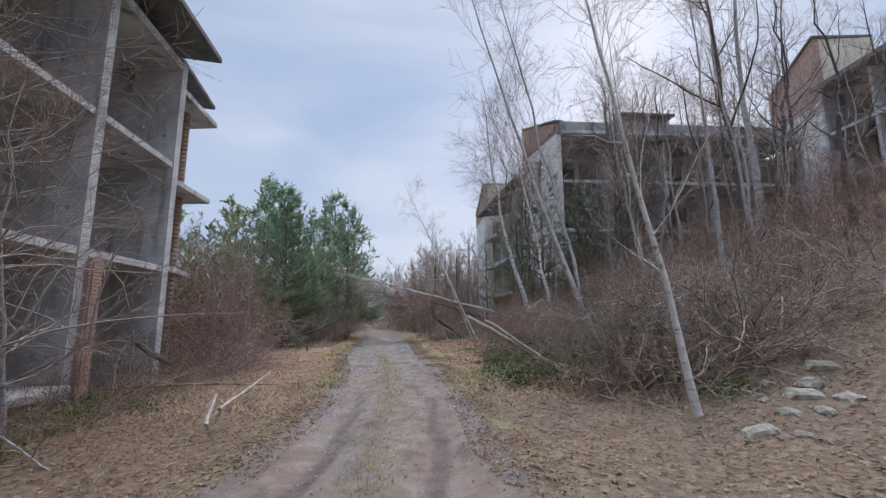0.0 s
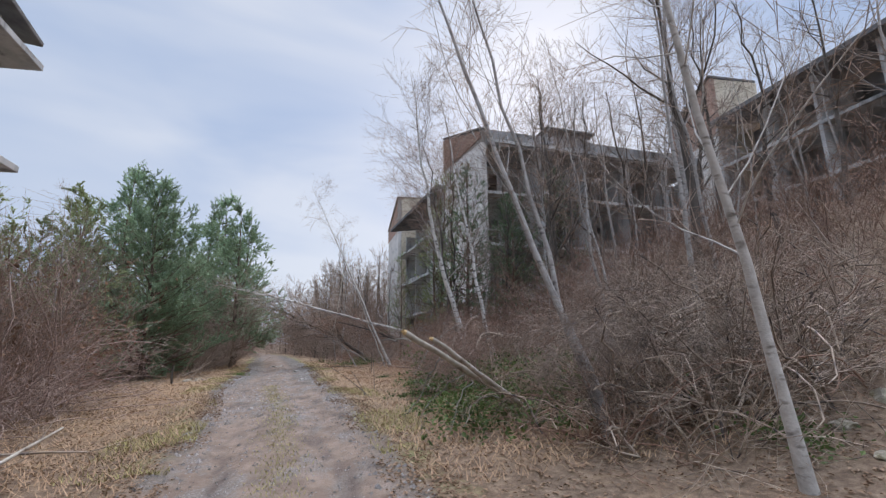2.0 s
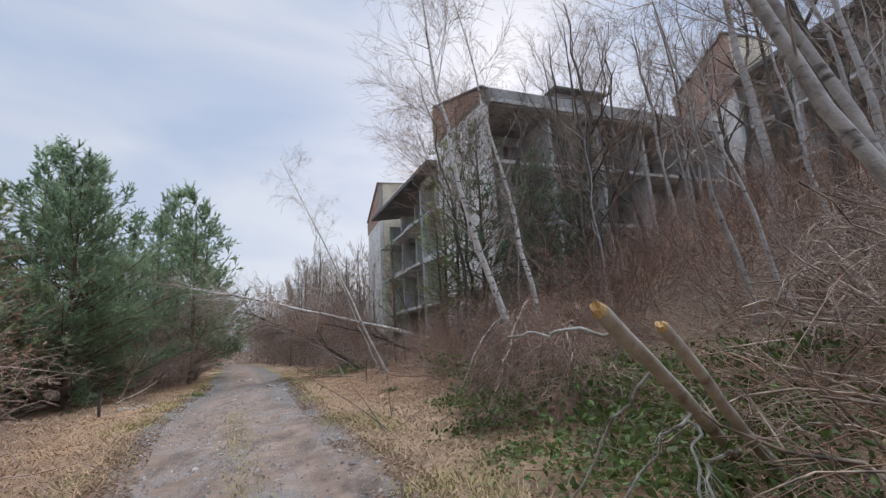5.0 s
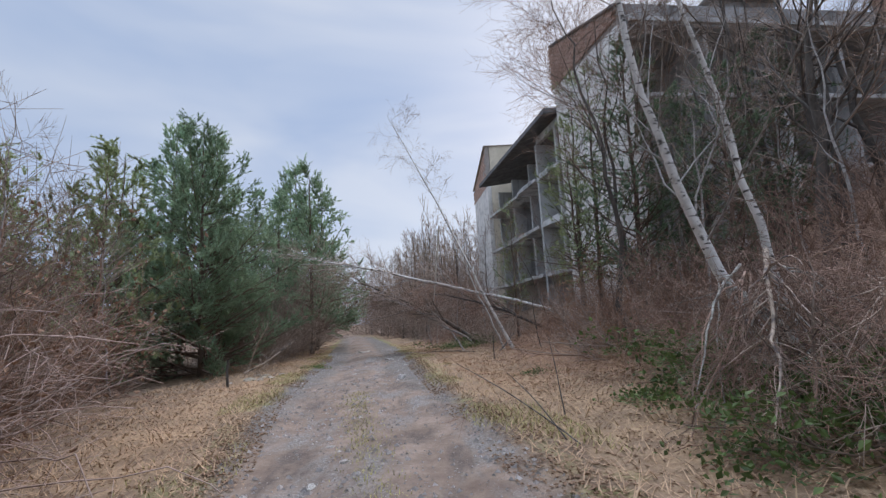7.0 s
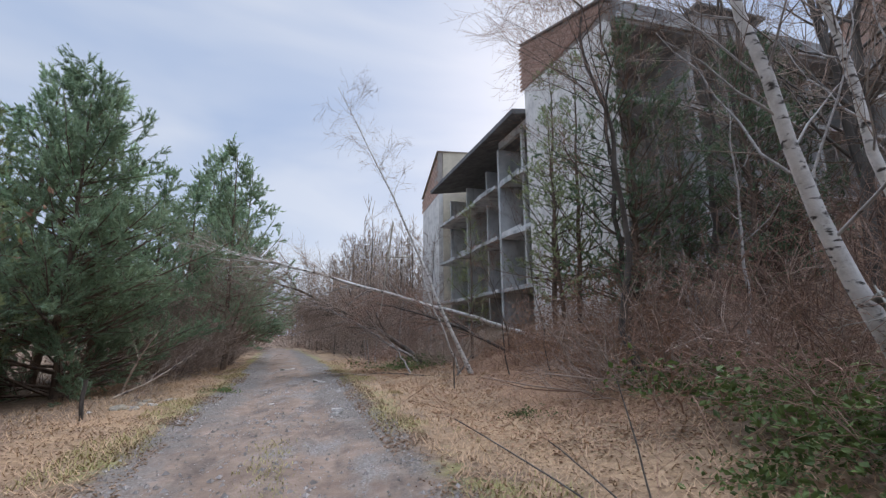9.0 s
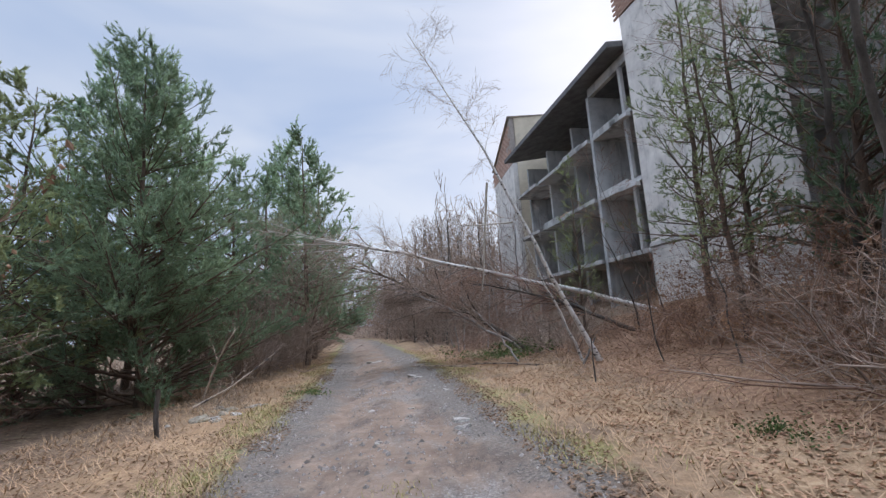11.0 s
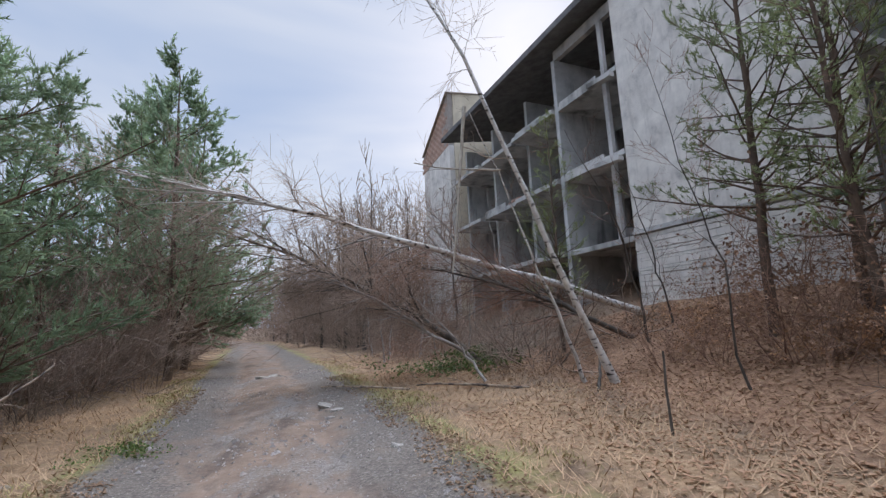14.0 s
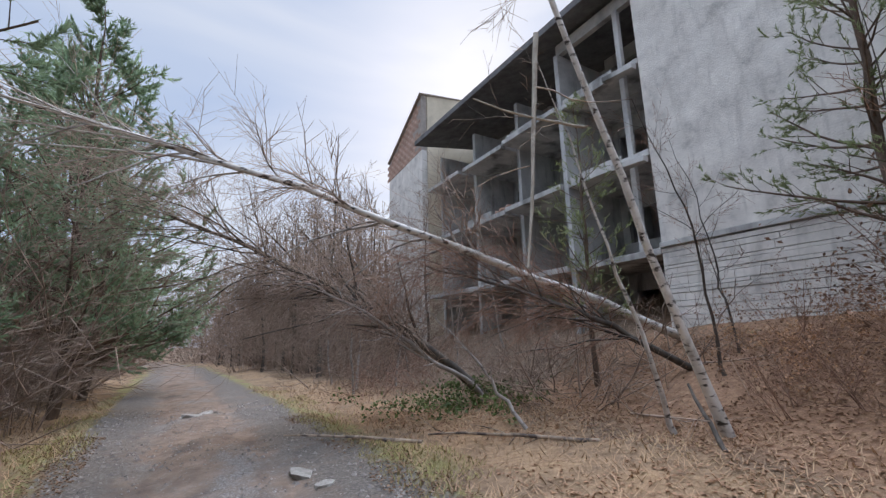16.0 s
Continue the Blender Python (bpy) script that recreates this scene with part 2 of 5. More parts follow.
def g_noise(scale, detail=8, rough=0.6, stretch=(1, 1, 1)):
    mp = gn.new("ShaderNodeMapping")
    mp.inputs["Scale"].default_value = stretch
    gl.new(g_tc.outputs["Object"], mp.inputs[0])
    t = gn.new("ShaderNodeTexNoise")
    t.inputs["Scale"].default_value, t.inputs["Detail"].default_value, t.inputs["Roughness"].default_value = scale, detail, rough
    gl.new(mp.outputs[0], t.inputs["Vector"])
    return t.outputs["Fac"]


def g_ramp(fac, stops):
    r = gn.new("ShaderNodeValToRGB")
    r.color_ramp.elements[0].position, r.color_ramp.elements[0].color = stops[0][0], (*stops[0][1], 1)
    r.color_ramp.elements[1].position, r.color_ramp.elements[1].color = stops[-1][0], (*stops[-1][1], 1)
    for p, c in stops[1:-1]:
        r.color_ramp.elements.new(p).color = (*c, 1)
    gl.new(fac, r.inputs[0])
    return r.outputs[0]


def g_mix(fac, a, b):
    mx = gn.new("ShaderNodeMixRGB")
    gl.new(fac, mx.inputs[0])
    gl.new(a, mx.inputs[1])
    gl.new(b, mx.inputs[2])
    return mx.outputs[0]


def g_mask(name, amount=0.55, scale=3.0):
    """A painted zone of the ground, its edge frayed by noise."""
    at = gn.new("ShaderNodeAttribute")
    at.attribute_name = name
    ma = gn.new("ShaderNodeMath")
    ma.operation = "MULTIPLY_ADD"
    gl.new(g_noise(scale, 8, 0.7), ma.inputs[0])
    ma.inputs[1].default_value = amount * 2
    ma.inputs[2].default_value = -amount
    ad = gn.new("ShaderNodeMath")
    ad.operation = "ADD"
    gl.new(at.outputs["Fac"], ad.inputs[0])
    gl.new(ma.outputs[0], ad.inputs[1])
    return g_ramp(ad.outputs[0], [(0.3, (0, 0, 0)), (0.7, (1, 1, 1))])


litter_col = g_ramp(g_noise(9, 10, 0.75), [(0.3, (0.07, 0.045, 0.03)), (0.5, (0.155, 0.103, 0.066)), (0.68, (0.29, 0.205, 0.138))])
straw_col = g_ramp(g_noise(7, 10, 0.75, (1, 1.6, 1)), [(0.3, (0.16, 0.10, 0.056)), (0.5, (0.31, 0.20, 0.115)), (0.7, (0.45, 0.315, 0.19))])
moss_col = g_ramp(g_noise(11, 10, 0.75), [(0.3, (0.11, 0.10, 0.045)), (0.7, (0.31, 0.28, 0.11))])
dirt_col = g_ramp(g_noise(2.2, 12, 0.72), [(0.3, (0.125, 0.086, 0.062)), (0.5, (0.205, 0.146, 0.108)), (0.72, (0.31, 0.235, 0.18))])
rut_col = g_ramp(g_noise(4, 12, 0.7), [(0.3, (0.085, 0.062, 0.048)), (0.7, (0.165, 0.124, 0.098))])
grit_col = g_ramp(g_noise(26, 6, 0.7), [(0.35, (0.075, 0.064, 0.054)), (0.55, (0.165, 0.140, 0.118)), (0.7, (0.30, 0.265, 0.23))])
col = g_mix(g_mask("straw", 0.7, 1.1), litter_col, straw_col)
bank_col = g_ramp(g_noise(10, 10, 0.75), [(0.3, (0.11, 0.06, 0.036)), (0.5, (0.25, 0.143, 0.085)), (0.7, (0.41, 0.26, 0.16))])
col = g_mix(g_mask("bank", 0.6, 1.0), col, bank_col)
col = g_mix(g_mask("moss", 1.15, 0.9), col, moss_col)
patch = g_ramp(g_noise(0.8, 9, 0.72, (1.2, 0.55, 1)), [(0.5, (0, 0, 0)), (0.62, (1, 1, 1))])
damp = g_ramp(g_noise(0.9, 8, 0.68, (1.6, 0.6, 1)), [(0.53, (0, 0, 0)), (0.64, (1, 1, 1))])
grey_col = g_ramp(g_noise(32, 6, 0.75), [(0.36, (0.105, 0.09, 0.078)), (0.52, (0.205, 0.18, 0.158)), (0.66, (0.36, 0.325, 0.29))])
damp_col = g_ramp(g_noise(12, 6, 0.7), [(0.3, (0.075, 0.056, 0.044)), (0.7, (0.15, 0.115, 0.09))])
dirt_col = g_mix(patch, dirt_col, grey_col)
dirt_col = g_mix(damp, dirt_col, damp_col)
col = g_mix(g_mask("road", 0.6, 2.5), col, dirt_col)
col = g_mix(g_mask("grit", 0.95, 1.3), col, grit_col)
col = g_mix(g_mask("rut", 0.38, 1.3), col, rut_col)
gl.new(col, gb.inputs["Base Color"])
g_bump = gn.new("ShaderNodeBump")
g_bump.inputs["Strength"].default_value, g_bump.inputs["Distance"].default_value = 0.7, 0.035
gl.new(g_noise(18, 10, 0.75), g_bump.inputs["Height"])
gl.new(g_bump.outputs[0], gb.inputs["Normal"])
gb.inputs["Roughness"].default_value = 0.92
gb.inputs["Specular IOR Level"].default_value = 0.2
M["ground"] = gm


# ---- mesh tools ----
def mesh_of(name, verts, faces, mat, smooth=False):
    verts, faces = np.asarray(verts, np.float32), np.asarray(faces, np.int32)
    k = faces.shape[1]
    me = bpy.data.meshes.new(name)
    me.vertices.add(len(verts))
    me.vertices.foreach_set("co", verts.ravel())
    me.loops.add(faces.size)
    me.loops.foreach_set("vertex_index", faces.ravel())
    me.polygons.add(len(faces))
    me.polygons.foreach_set("loop_start", np.arange(0, faces.size, k, dtype=np.int32))
    me.polygons.foreach_set("use_smooth", np.full(len(faces), smooth))
    me.update(calc_edges=True)
    me.materials.append(mat)
    return me


def part(name, data, parent=None, label=""):
    ob = new(name, data)
    ob.parent = parent
    if label:
        ob["label"] = label
    return ob


def thing(name, place, label, category, group="", kind=""):
    ob = new(name)
    ob.matrix_basis = place if isinstance(place, Matrix) else Matrix.Translation(place)
    return tagged(ob, label, category, group, kind)


def bm_mesh(name, bm, mat, bevel=0.0):
    if bevel:
        bmesh.ops.bevel(bm, geom=bm.edges[:], offset=bevel, segments=1, affect="EDGES", clamp_overlap=True)
    bmesh.ops.recalc_face_normals(bm, faces=bm.faces)
    me = bpy.data.meshes.new(name)
    bm.to_mesh(me)
    bm.free()
    me.materials.append(mat)
    return me


def prism(bm, poly, z0, z1):
    """An upright block over a plan outline; z0 and z1 are heights, or a height for each corner."""
    z0 = [z0] * len(poly) if isinstance(z0, (int, float)) else z0
    z1 = [z1] * len(poly) if isinstance(z1, (int, float)) else z1
    lo = [bm.verts.new((x, y, z)) for (x, y), z in zip(poly, z0)]
    hi = [bm.verts.new((x, y, z)) for (x, y), z in zip(poly, z1)]
    bm.faces.new(lo[::-1])
    bm.faces.new(hi)
    for i in range(len(poly)):
        j = (i + 1) % len(poly)
        bm.faces.new((lo[i], lo[j], hi[j], hi[i]))


def block(name, poly, z0, z1, mat, parent, bevel=0.02, label=""):
    bm = bmesh.new()
    prism(bm, poly, z0, z1)
    return part(name, bm_mesh(name, bm, M[mat], bevel), parent, label)


def strip(a, b, th, side=1):
    """The plan outline of a wall from a to b, its thickness laid to one side."""
    a, b = Vector(a), Vector(b)
    n = Vector((-(b - a).y, (b - a).x)).normalized() * th * side
    out = [a, b, b + n, a + n]
    return [tuple(p) for p in (out if side > 0 else out[::-1])]


def pierced(name, a, b, th, z0, z1, holes, mat, parent, side=1, label=""):
    """A wall from a to b with openings (u0, u1, z0, z1) that go right through it."""
    a, b = Vector(a), Vector(b)
    length, d = (b - a).length, (b - a).normalized()
    us = sorted({0, length, *(h for o in holes for h in o[:2])})
    zs = sorted({z0, z1, *(h for o in holes for h in o[2:])})
    bm = bmesh.new()
    for u0, u1 in zip(us, us[1:]):
        for h0, h1 in zip(zs, zs[1:]):
            cu, cz = (u0 + u1) / 2, (h0 + h1) / 2
            if any(o[0] < cu < o[1] and o[2] < cz < o[3] for o in holes):
                continue
            prism(bm, strip(a + d * u0, a + d * u1, th, side), h0, h1)
    bmesh.ops.remove_doubles(bm, verts=bm.verts, dist=0.0005)
    bm.verts.index_update()
    seen = {}
    for f in bm.faces:
        seen.setdefault(frozenset(v.index for v in f.verts), []).append(f)
    bmesh.ops.delete(bm, geom=[f for fs in seen.values() if len(fs) > 1 for f in fs], context="FACES_ONLY")
    return part(name, bm_mesh(name, bm, M[mat]), parent, label)


def tubes(P, R, sides):
    """Tapered tubes along many polylines at once: P (m, n, 3), R (m, n)."""
    m, n, _ = P.shape
    T = np.gradient(P, axis=1)
    T /= np.linalg.norm(T, axis=2, keepdims=True) + 1e-9
    ref = np.where(np.abs(T[:, :1, 2:3]) > 0.8, np.array([1.0, 0.1, 0.0]), np.array([0.0, 0.1, 1.0]))
    A = np.cross(T, np.broadcast_to(ref, T.shape))
    A /= np.linalg.norm(A, axis=2, keepdims=True) + 1e-9
    B = np.cross(T, A)
    ang = np.arange(sides) * 2 * math.pi / sides
    V = P[:, :, None] + R[:, :, None, None] * (A[:, :, None] * np.cos(ang)[None, None, :, None] + B[:, :, None] * np.sin(ang)[None, None, :, None])
    idx = np.arange(m * n * sides).reshape(m, n, sides)
    nx = np.roll(idx, -1, axis=2)
    F = np.stack([idx[:, :-1], nx[:, :-1], nx[:, 1:], idx[:, 1:]], axis=-1)
    return V.reshape(-1, 3), F.reshape(-1, 4)


def joined(chunks):
    vs, fs, o = [], [], 0
    for v, f in chunks:
        vs.append(v)
        fs.append(f + o)
        o += len(v)
    return np.concatenate(vs), np.concatenate(fs)


def unit(v):
    return v / (np.linalg.norm(v, axis=-1, keepdims=True) + 1e-9)


def sprout(rng, P, R, k, t0, t1, length, angle, up, wiggle, n, ratio, taper=0.5, thin=0.25, flat=0.0, least=0.0025):
    """Children of many branches: k on each, between t0 and t1 of its length."""
    m, n0, _ = P.shape
    N = m * k
    own = np.repeat(np.arange(m), k)
    t = t0 + (t1 - t0) * ((np.tile(np.arange(k), m) + rng.random(N)) / k)
    f = t * (n0 - 1)
    i = np.clip(f.astype(int), 0, n0 - 2)
    w = (f - i)[:, None]
    p = P[own, i] * (1 - w) + P[own, i + 1] * w
    tan = unit(P[own, i + 1] - P[own, i])
    rad = R[own, i] * (1 - w[:, 0]) + R[own, i + 1] * w[:, 0]
    rand = rng.normal(size=(N, 3))
    rand[:, 2] *= 1 - flat
    perp = unit(np.cross(tan, rand))
    a = np.radians(angle + rng.normal(size=N) * 9)[:, None]
    d = tan * np.cos(a) + perp * np.sin(a)
    d[:, 2] *= 1 - flat * 0.7
    d = unit(d)
    L = length * (1 - taper * t) * (0.55 + 0.9 * rng.random(N))
    out = [p]
    for _ in range(n - 1):
        d = unit(d + wiggle * rng.normal(size=(N, 3)) + np.array([0, 0, up]))
        p = p + d * (L / (n - 1))[:, None]
        out.append(p)
    return np.stack(out, 1), np.maximum(np.maximum(rad * ratio, least)[:, None] * np.linspace(1, thin, n)[None], least * 0.6)


def stem(rng, base, top, bow=(0, 0, 0), n=12, wiggle=0.03):
    """A single bent polyline from base to top."""
    s = np.linspace(0, 1, n)[:, None]
    b, t = np.array(base, float), np.array(top, float)
    p = b + (t - b) * s + np.array(bow) * (4 * s * (1 - s))
    w = np.cumsum(rng.normal(size=(n, 3)) * wiggle, 0)
    w -= w[0] + (w[-1] - w[0]) * s
    return (p + w)[None]


# ---- the ground ----
def track_x(y):
    """Where the middle of the track runs."""
    return np.interp(y, (-40, 4, 9, 14, 19, 25, 30, 40, 50, 66, 80, 95, 120, 300), (1.5, -0.7, -1.05, -1.75, -2.75, -3.55, -4.1, -5.8, -7.5, -10.3, -14.5, -22, -42, -200))


def track_w(y):
    return np.interp(y, (-40, 5, 10, 15, 20, 30, 40, 60), (1.35, 1.35, 1.3, 1.5, 1.75, 1.8, 1.8, 1.6))


def height(x, y):
    x, y = np.asarray(x, float), np.asarray(y, float)
    foot = np.interp(y, (0, 5, 8, 12, 16, 25, 34, 60), (5.6, 5.2, 4.0, 3.0, 2.5, 2.5, 1.9, -0.5))
    rise = 0.8 * np.logaddexp(0, (x - foot) / 0.8)
    hill = 0.36 * rise
    hill = np.where(hill > 8, 8 + (hill - 8) * 0.15, hill)
    hill = np.minimum(hill, 14)
    lumps = 0.05 * np.sin(x * 1.7 + y * 0.6) * np.sin(y * 1.1 - x * 0.4) + 0.03 * np.sin(x * 4.1 + 1) * np.sin(y * 3.3)
    off = x - track_x(y)
    far = np.clip((np.abs(off) - track_w(y)) / 1.2, 0, 1)
    ruts = -0.055 * (np.exp(-((np.abs(off) - 0.72) / 0.22) ** 2))
    bank = 0.05 * np.exp(-((np.abs(off) - track_w(y) - 0.25) / 0.35) ** 2)
    near = np.clip(1 - (np.abs(y - 25) - 60) / 40, 0, 1)
    return 0.03 * np.clip(x, -9, 60) + hill + far * lumps + (ruts + bank) * near


def axis(lo, hi, step, limit, growth=1.18):
    mid = np.arange(lo, hi + step / 2, step)
    ext, d = [], step
    p = hi
    while p < limit:
        d *= growth
        p += d
        ext.append(p)
    neg, d = [], step
    p = lo
    while p > -limit:
        d *= growth
        p -= d
        neg.append(p)
    return np.array(neg[::-1] + list(mid) + ext)


gx, gy = axis(-9, 7, 0.16, 1800), axis(-1, 44, 0.28, 1800)
GX, GY = np.meshgrid(gx, gy)
GZ = height(GX, GY)
rough_near = np.exp(-((GX + 1) / 12) ** 2)
rg = np.random.default_rng(5)
GZ = GZ + rg.normal(size=GZ.shape) * 0.008 * rough_near
nv, nu = GX.shape
ids = np.arange(nv * nu).reshape(nv, nu)
gf = np.stack([ids[:-1, :-1], ids[:-1, 1:], ids[1:, 1:], ids[1:, :-1]], -1).reshape(-1, 4)
g_mesh = mesh_of("ground", np.stack([GX, GY, GZ], -1).reshape(-1, 3), gf, M["ground"], True)
off = GX - track_x(GY)
half = track_w(GY)


def zone(name, values):
    g_mesh.attributes.new(name, "FLOAT", "POINT").data.foreach_set("value", np.clip(values, 0, 1).ravel().astype(np.float32))


later = np.clip((GY - 16) / 8, 0, 1)
zone("road", 0.5 + (half - np.abs(off)) / 0.7)
wob = 0.10 * np.sin(GY * 0.7) + 0.05 * np.sin(GY * 1.9 + 1)
zone("rut", 0.95 * np.exp(-((np.abs(off + wob) - 0.66) / 0.13) ** 2) * (1 - 0.75 * np.clip((GY - 6) / 10, 0, 1)) + 0.25 * later * np.exp(-(off / 0.8) ** 2))
zone("moss", (0.35 + 0.3 * later) * np.exp(-((np.abs(off) - half - 0.35) / 0.45) ** 2) + 0.36 * np.exp(-(off / 0.24) ** 2) * (1 - 0.7 * later) + 0.9 * np.exp(-(((GX + 5.3) / 0.35) ** 2 + ((GY - 38.6) / 1.6) ** 2)))
zone("grit", later * 0.7 * np.exp(-((np.abs(off) - 1.25) / 0.55) ** 2) + 0.45 * np.exp(-((np.abs(off) - half) / 0.3) ** 2))
zone("straw", 0.62 * np.exp(-((off - half - 1.8) / 2.0) ** 2) + 0.62 * np.exp(-((off + half + 1.6) / 1.6) ** 2) - 0.45 * np.exp(-((GY - 3) / 8) ** 2))
zone("bank", 0.95 * np.clip((GX - 0.6) / 1.6, 0, 1) * np.clip((GY - 17) / 4, 0, 1) * np.clip((34 - GY) / 3, 0, 1))
tagged(part("ground", g_mesh), "rutted dirt track through leaf litter and straw-coloured grass", "ground", kind="structure")


def on_ground(x, y, dz=0.0):
    return (x, y, float(height(x, y)) + dz)


# ---- buildings ----
def brickwork(a, b, z0, z1, parent, lean=None, course=0.078, length=0.26, depth=0.03, side=1, stagger=True):
    """Single bricks laid proud of a mortar core, one mesh shared by all; lean gives the top height along the wall."""
    a, b = Vector(a), Vector(b)
    d = (b - a).normalized()
    n = Vector((-d.y, d.x)) * side
    bm = bmesh.new()
    prism(bm, [(0.006, -depth), (length - 0.008, -depth), (length - 0.008, depth), (0.006, depth)], 0.005, course - 0.007)
    me = bm_mesh("brick", bm, M["brick"], 0.004)
    rng = random.Random(3)
    ang = math.degrees(math.atan2(d.y, d.x))
    row, z = 0, z0
    while z < z1 - course * 0.5:
        u = -length / 2 if row % 2 and stagger else 0.0
        while u < (b - a).length - 0.02:
            top = z1 if lean is None else lean(u + length / 2)
            if z + course <= top + 0.01 and u > -0.01:
                ob = part("brick", me, parent)
                p = a + d * u - n * (0.0 + rng.uniform(-0.006, 0.006))
                ob.matrix_basis = pose(p.x, p.y, z, 0, 0, ang)
            u += length
        z += course
        row += 1


def west_block():
    """The unfinished block beside the start of the track."""
    ob = thing("concrete_apartment_block", (0, 0, 0), "unfinished grey concrete apartment block with open balconies", "building")
    fx = lambda y: -7.5 - 0.12 * (y - 9.0)
    for y in (-0.9, 2.4, 5.7, 9.0, 12.3):
        holes = []
        for s in (0.0, 3.05, 6.1):
            for u, dz in ((0.92, 1.02), (0.33, 0.72)):
                holes.append((u, u + 0.10, s + dz, s + dz + 0.10))
        pierced("cross_wall", (fx(y) - 0.03, y), (fx(y) - 7.0, y), 0.24, -0.6, 9.25, holes, "concrete", ob, 1)
    for z in (3.0, 6.05):
        for y0 in (-0.9, 2.4, 5.7, 9.0):
            y1 = y0 + 3.3
            block("floor_slab", [(fx(y0) - 0.05, y0 + 0.02), (fx(y1) - 0.05, y1 - 0.26), (fx(y1) - 6.9, y1 - 0.26), (fx(y0) - 6.9, y0 + 0.02)], z - 0.17, z, "concrete", ob, 0.012)
    for y0 in (-0.9, 2.4, 5.7, 9.0):
        y1 = y0 + 3.3
        if y0 in (2.4, 5.7):
            block("plinth_slab", [(fx(y0) + 0.32, y0 + 0.3), (fx(y1) + 0.25, y1 - 0.3), (fx(y1) - 3.5, y1 - 0.3), (fx(y0) - 3.5, y0 + 0.3)], 0.08, 0.24, "dark_concrete", ob, 0.02, "broken edge of the ground floor slab")
        holes = [(0.5, 1.3, z + 0.1, z + 2.15) for z in (0.0, 3.05, 6.1)] + [(1.6, 2.7, z + 0.9, z + 2.15) for z in (0.0, 3.05, 6.1)]
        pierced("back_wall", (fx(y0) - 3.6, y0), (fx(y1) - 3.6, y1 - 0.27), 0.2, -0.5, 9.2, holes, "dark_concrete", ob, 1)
        block("parapet_slab", [(fx(y0) - 0.02, y0 + 0.02), (fx(y1) - 0.02, y1 - 0.26), (fx(y1) - 3.5, y1 - 0.26), (fx(y0) - 3.5, y0 + 0.02)], 8.95, 9.2, "concrete", ob, 0.015)
    block("roof", [(-5.4, -1.2), (-7.15, 12.75), (-15, 12.75), (-15, -1.2)], [9.62, 9.62, 10.8, 10.8], [9.80, 9.80, 11.0, 11.0], "roof", ob, 0.02, "dark overhanging roof slab")
    block("end_wall", [(-14.9, -0.9), (-14.5, -0.9), (-14.5, 12.2), (-14.9, 12.2)], -0.6, 9.2, "concrete", ob)
    jamb = block("brick_jamb", [(-7.62, 9.0), (-7.42, 9.0), (-7.42, 9.26), (-7.62, 9.26)], -0.3, 2.8, "mortar", ob, 0.0, "rough red brick jamb")
    brickwork((-7.63, 8.985), (-7.41, 8.985), 0.0, 2.78, jamb, length=0.225, side=1, stagger=False)
    brickwork((-7.405, 8.99), (-7.405, 9.26), 0.0, 2.78, jamb, length=0.27, side=1, stagger=False)
    # the set-back wing behind it
    ob2 = thing("concrete_apartment_wing", (0, 0, 0), "set-back concrete wing with brick pier and cantilevered slabs", "building")
    for z, x, y in ((3.2, -9.6, 16.2), (5.95, -8.85, 15.75), (9.1, -8.97, 16.05)):
        block("balcony_slab", [(-10.0, 12.62), (-8.55, 12.62), (x, y), (x - 5.5, y + 0.3), (-14, 12.62)], z - 0.15, z + 0.03, "concrete", ob2, 0.012)
    block("roof", [(-8.5, 12.85), (-9.25, 16.3), (-15, 16.6), (-15, 12.85)], [9.85, 9.85, 10.8, 10.8], [10.0, 10.0, 11, 11], "roof", ob2, 0.02)
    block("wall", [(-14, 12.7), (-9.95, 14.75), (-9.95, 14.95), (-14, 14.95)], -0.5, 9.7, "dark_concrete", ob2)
    pier = block("pier", [(-9.9, 14.72), (-9.36, 14.72), (-9.36, 14.93), (-9.9, 14.93)], -0.5, 9.75, "mortar", ob2, 0.0, "brick pier with rough mortar joints")
    for z0, z1 in ((0.2, 3.0), (3.24, 5.75), (6.0, 8.9)):
        brickwork((-9.88, 14.7), (-9.34, 14.7), z0, z1, pier, length=0.26)


west_block()


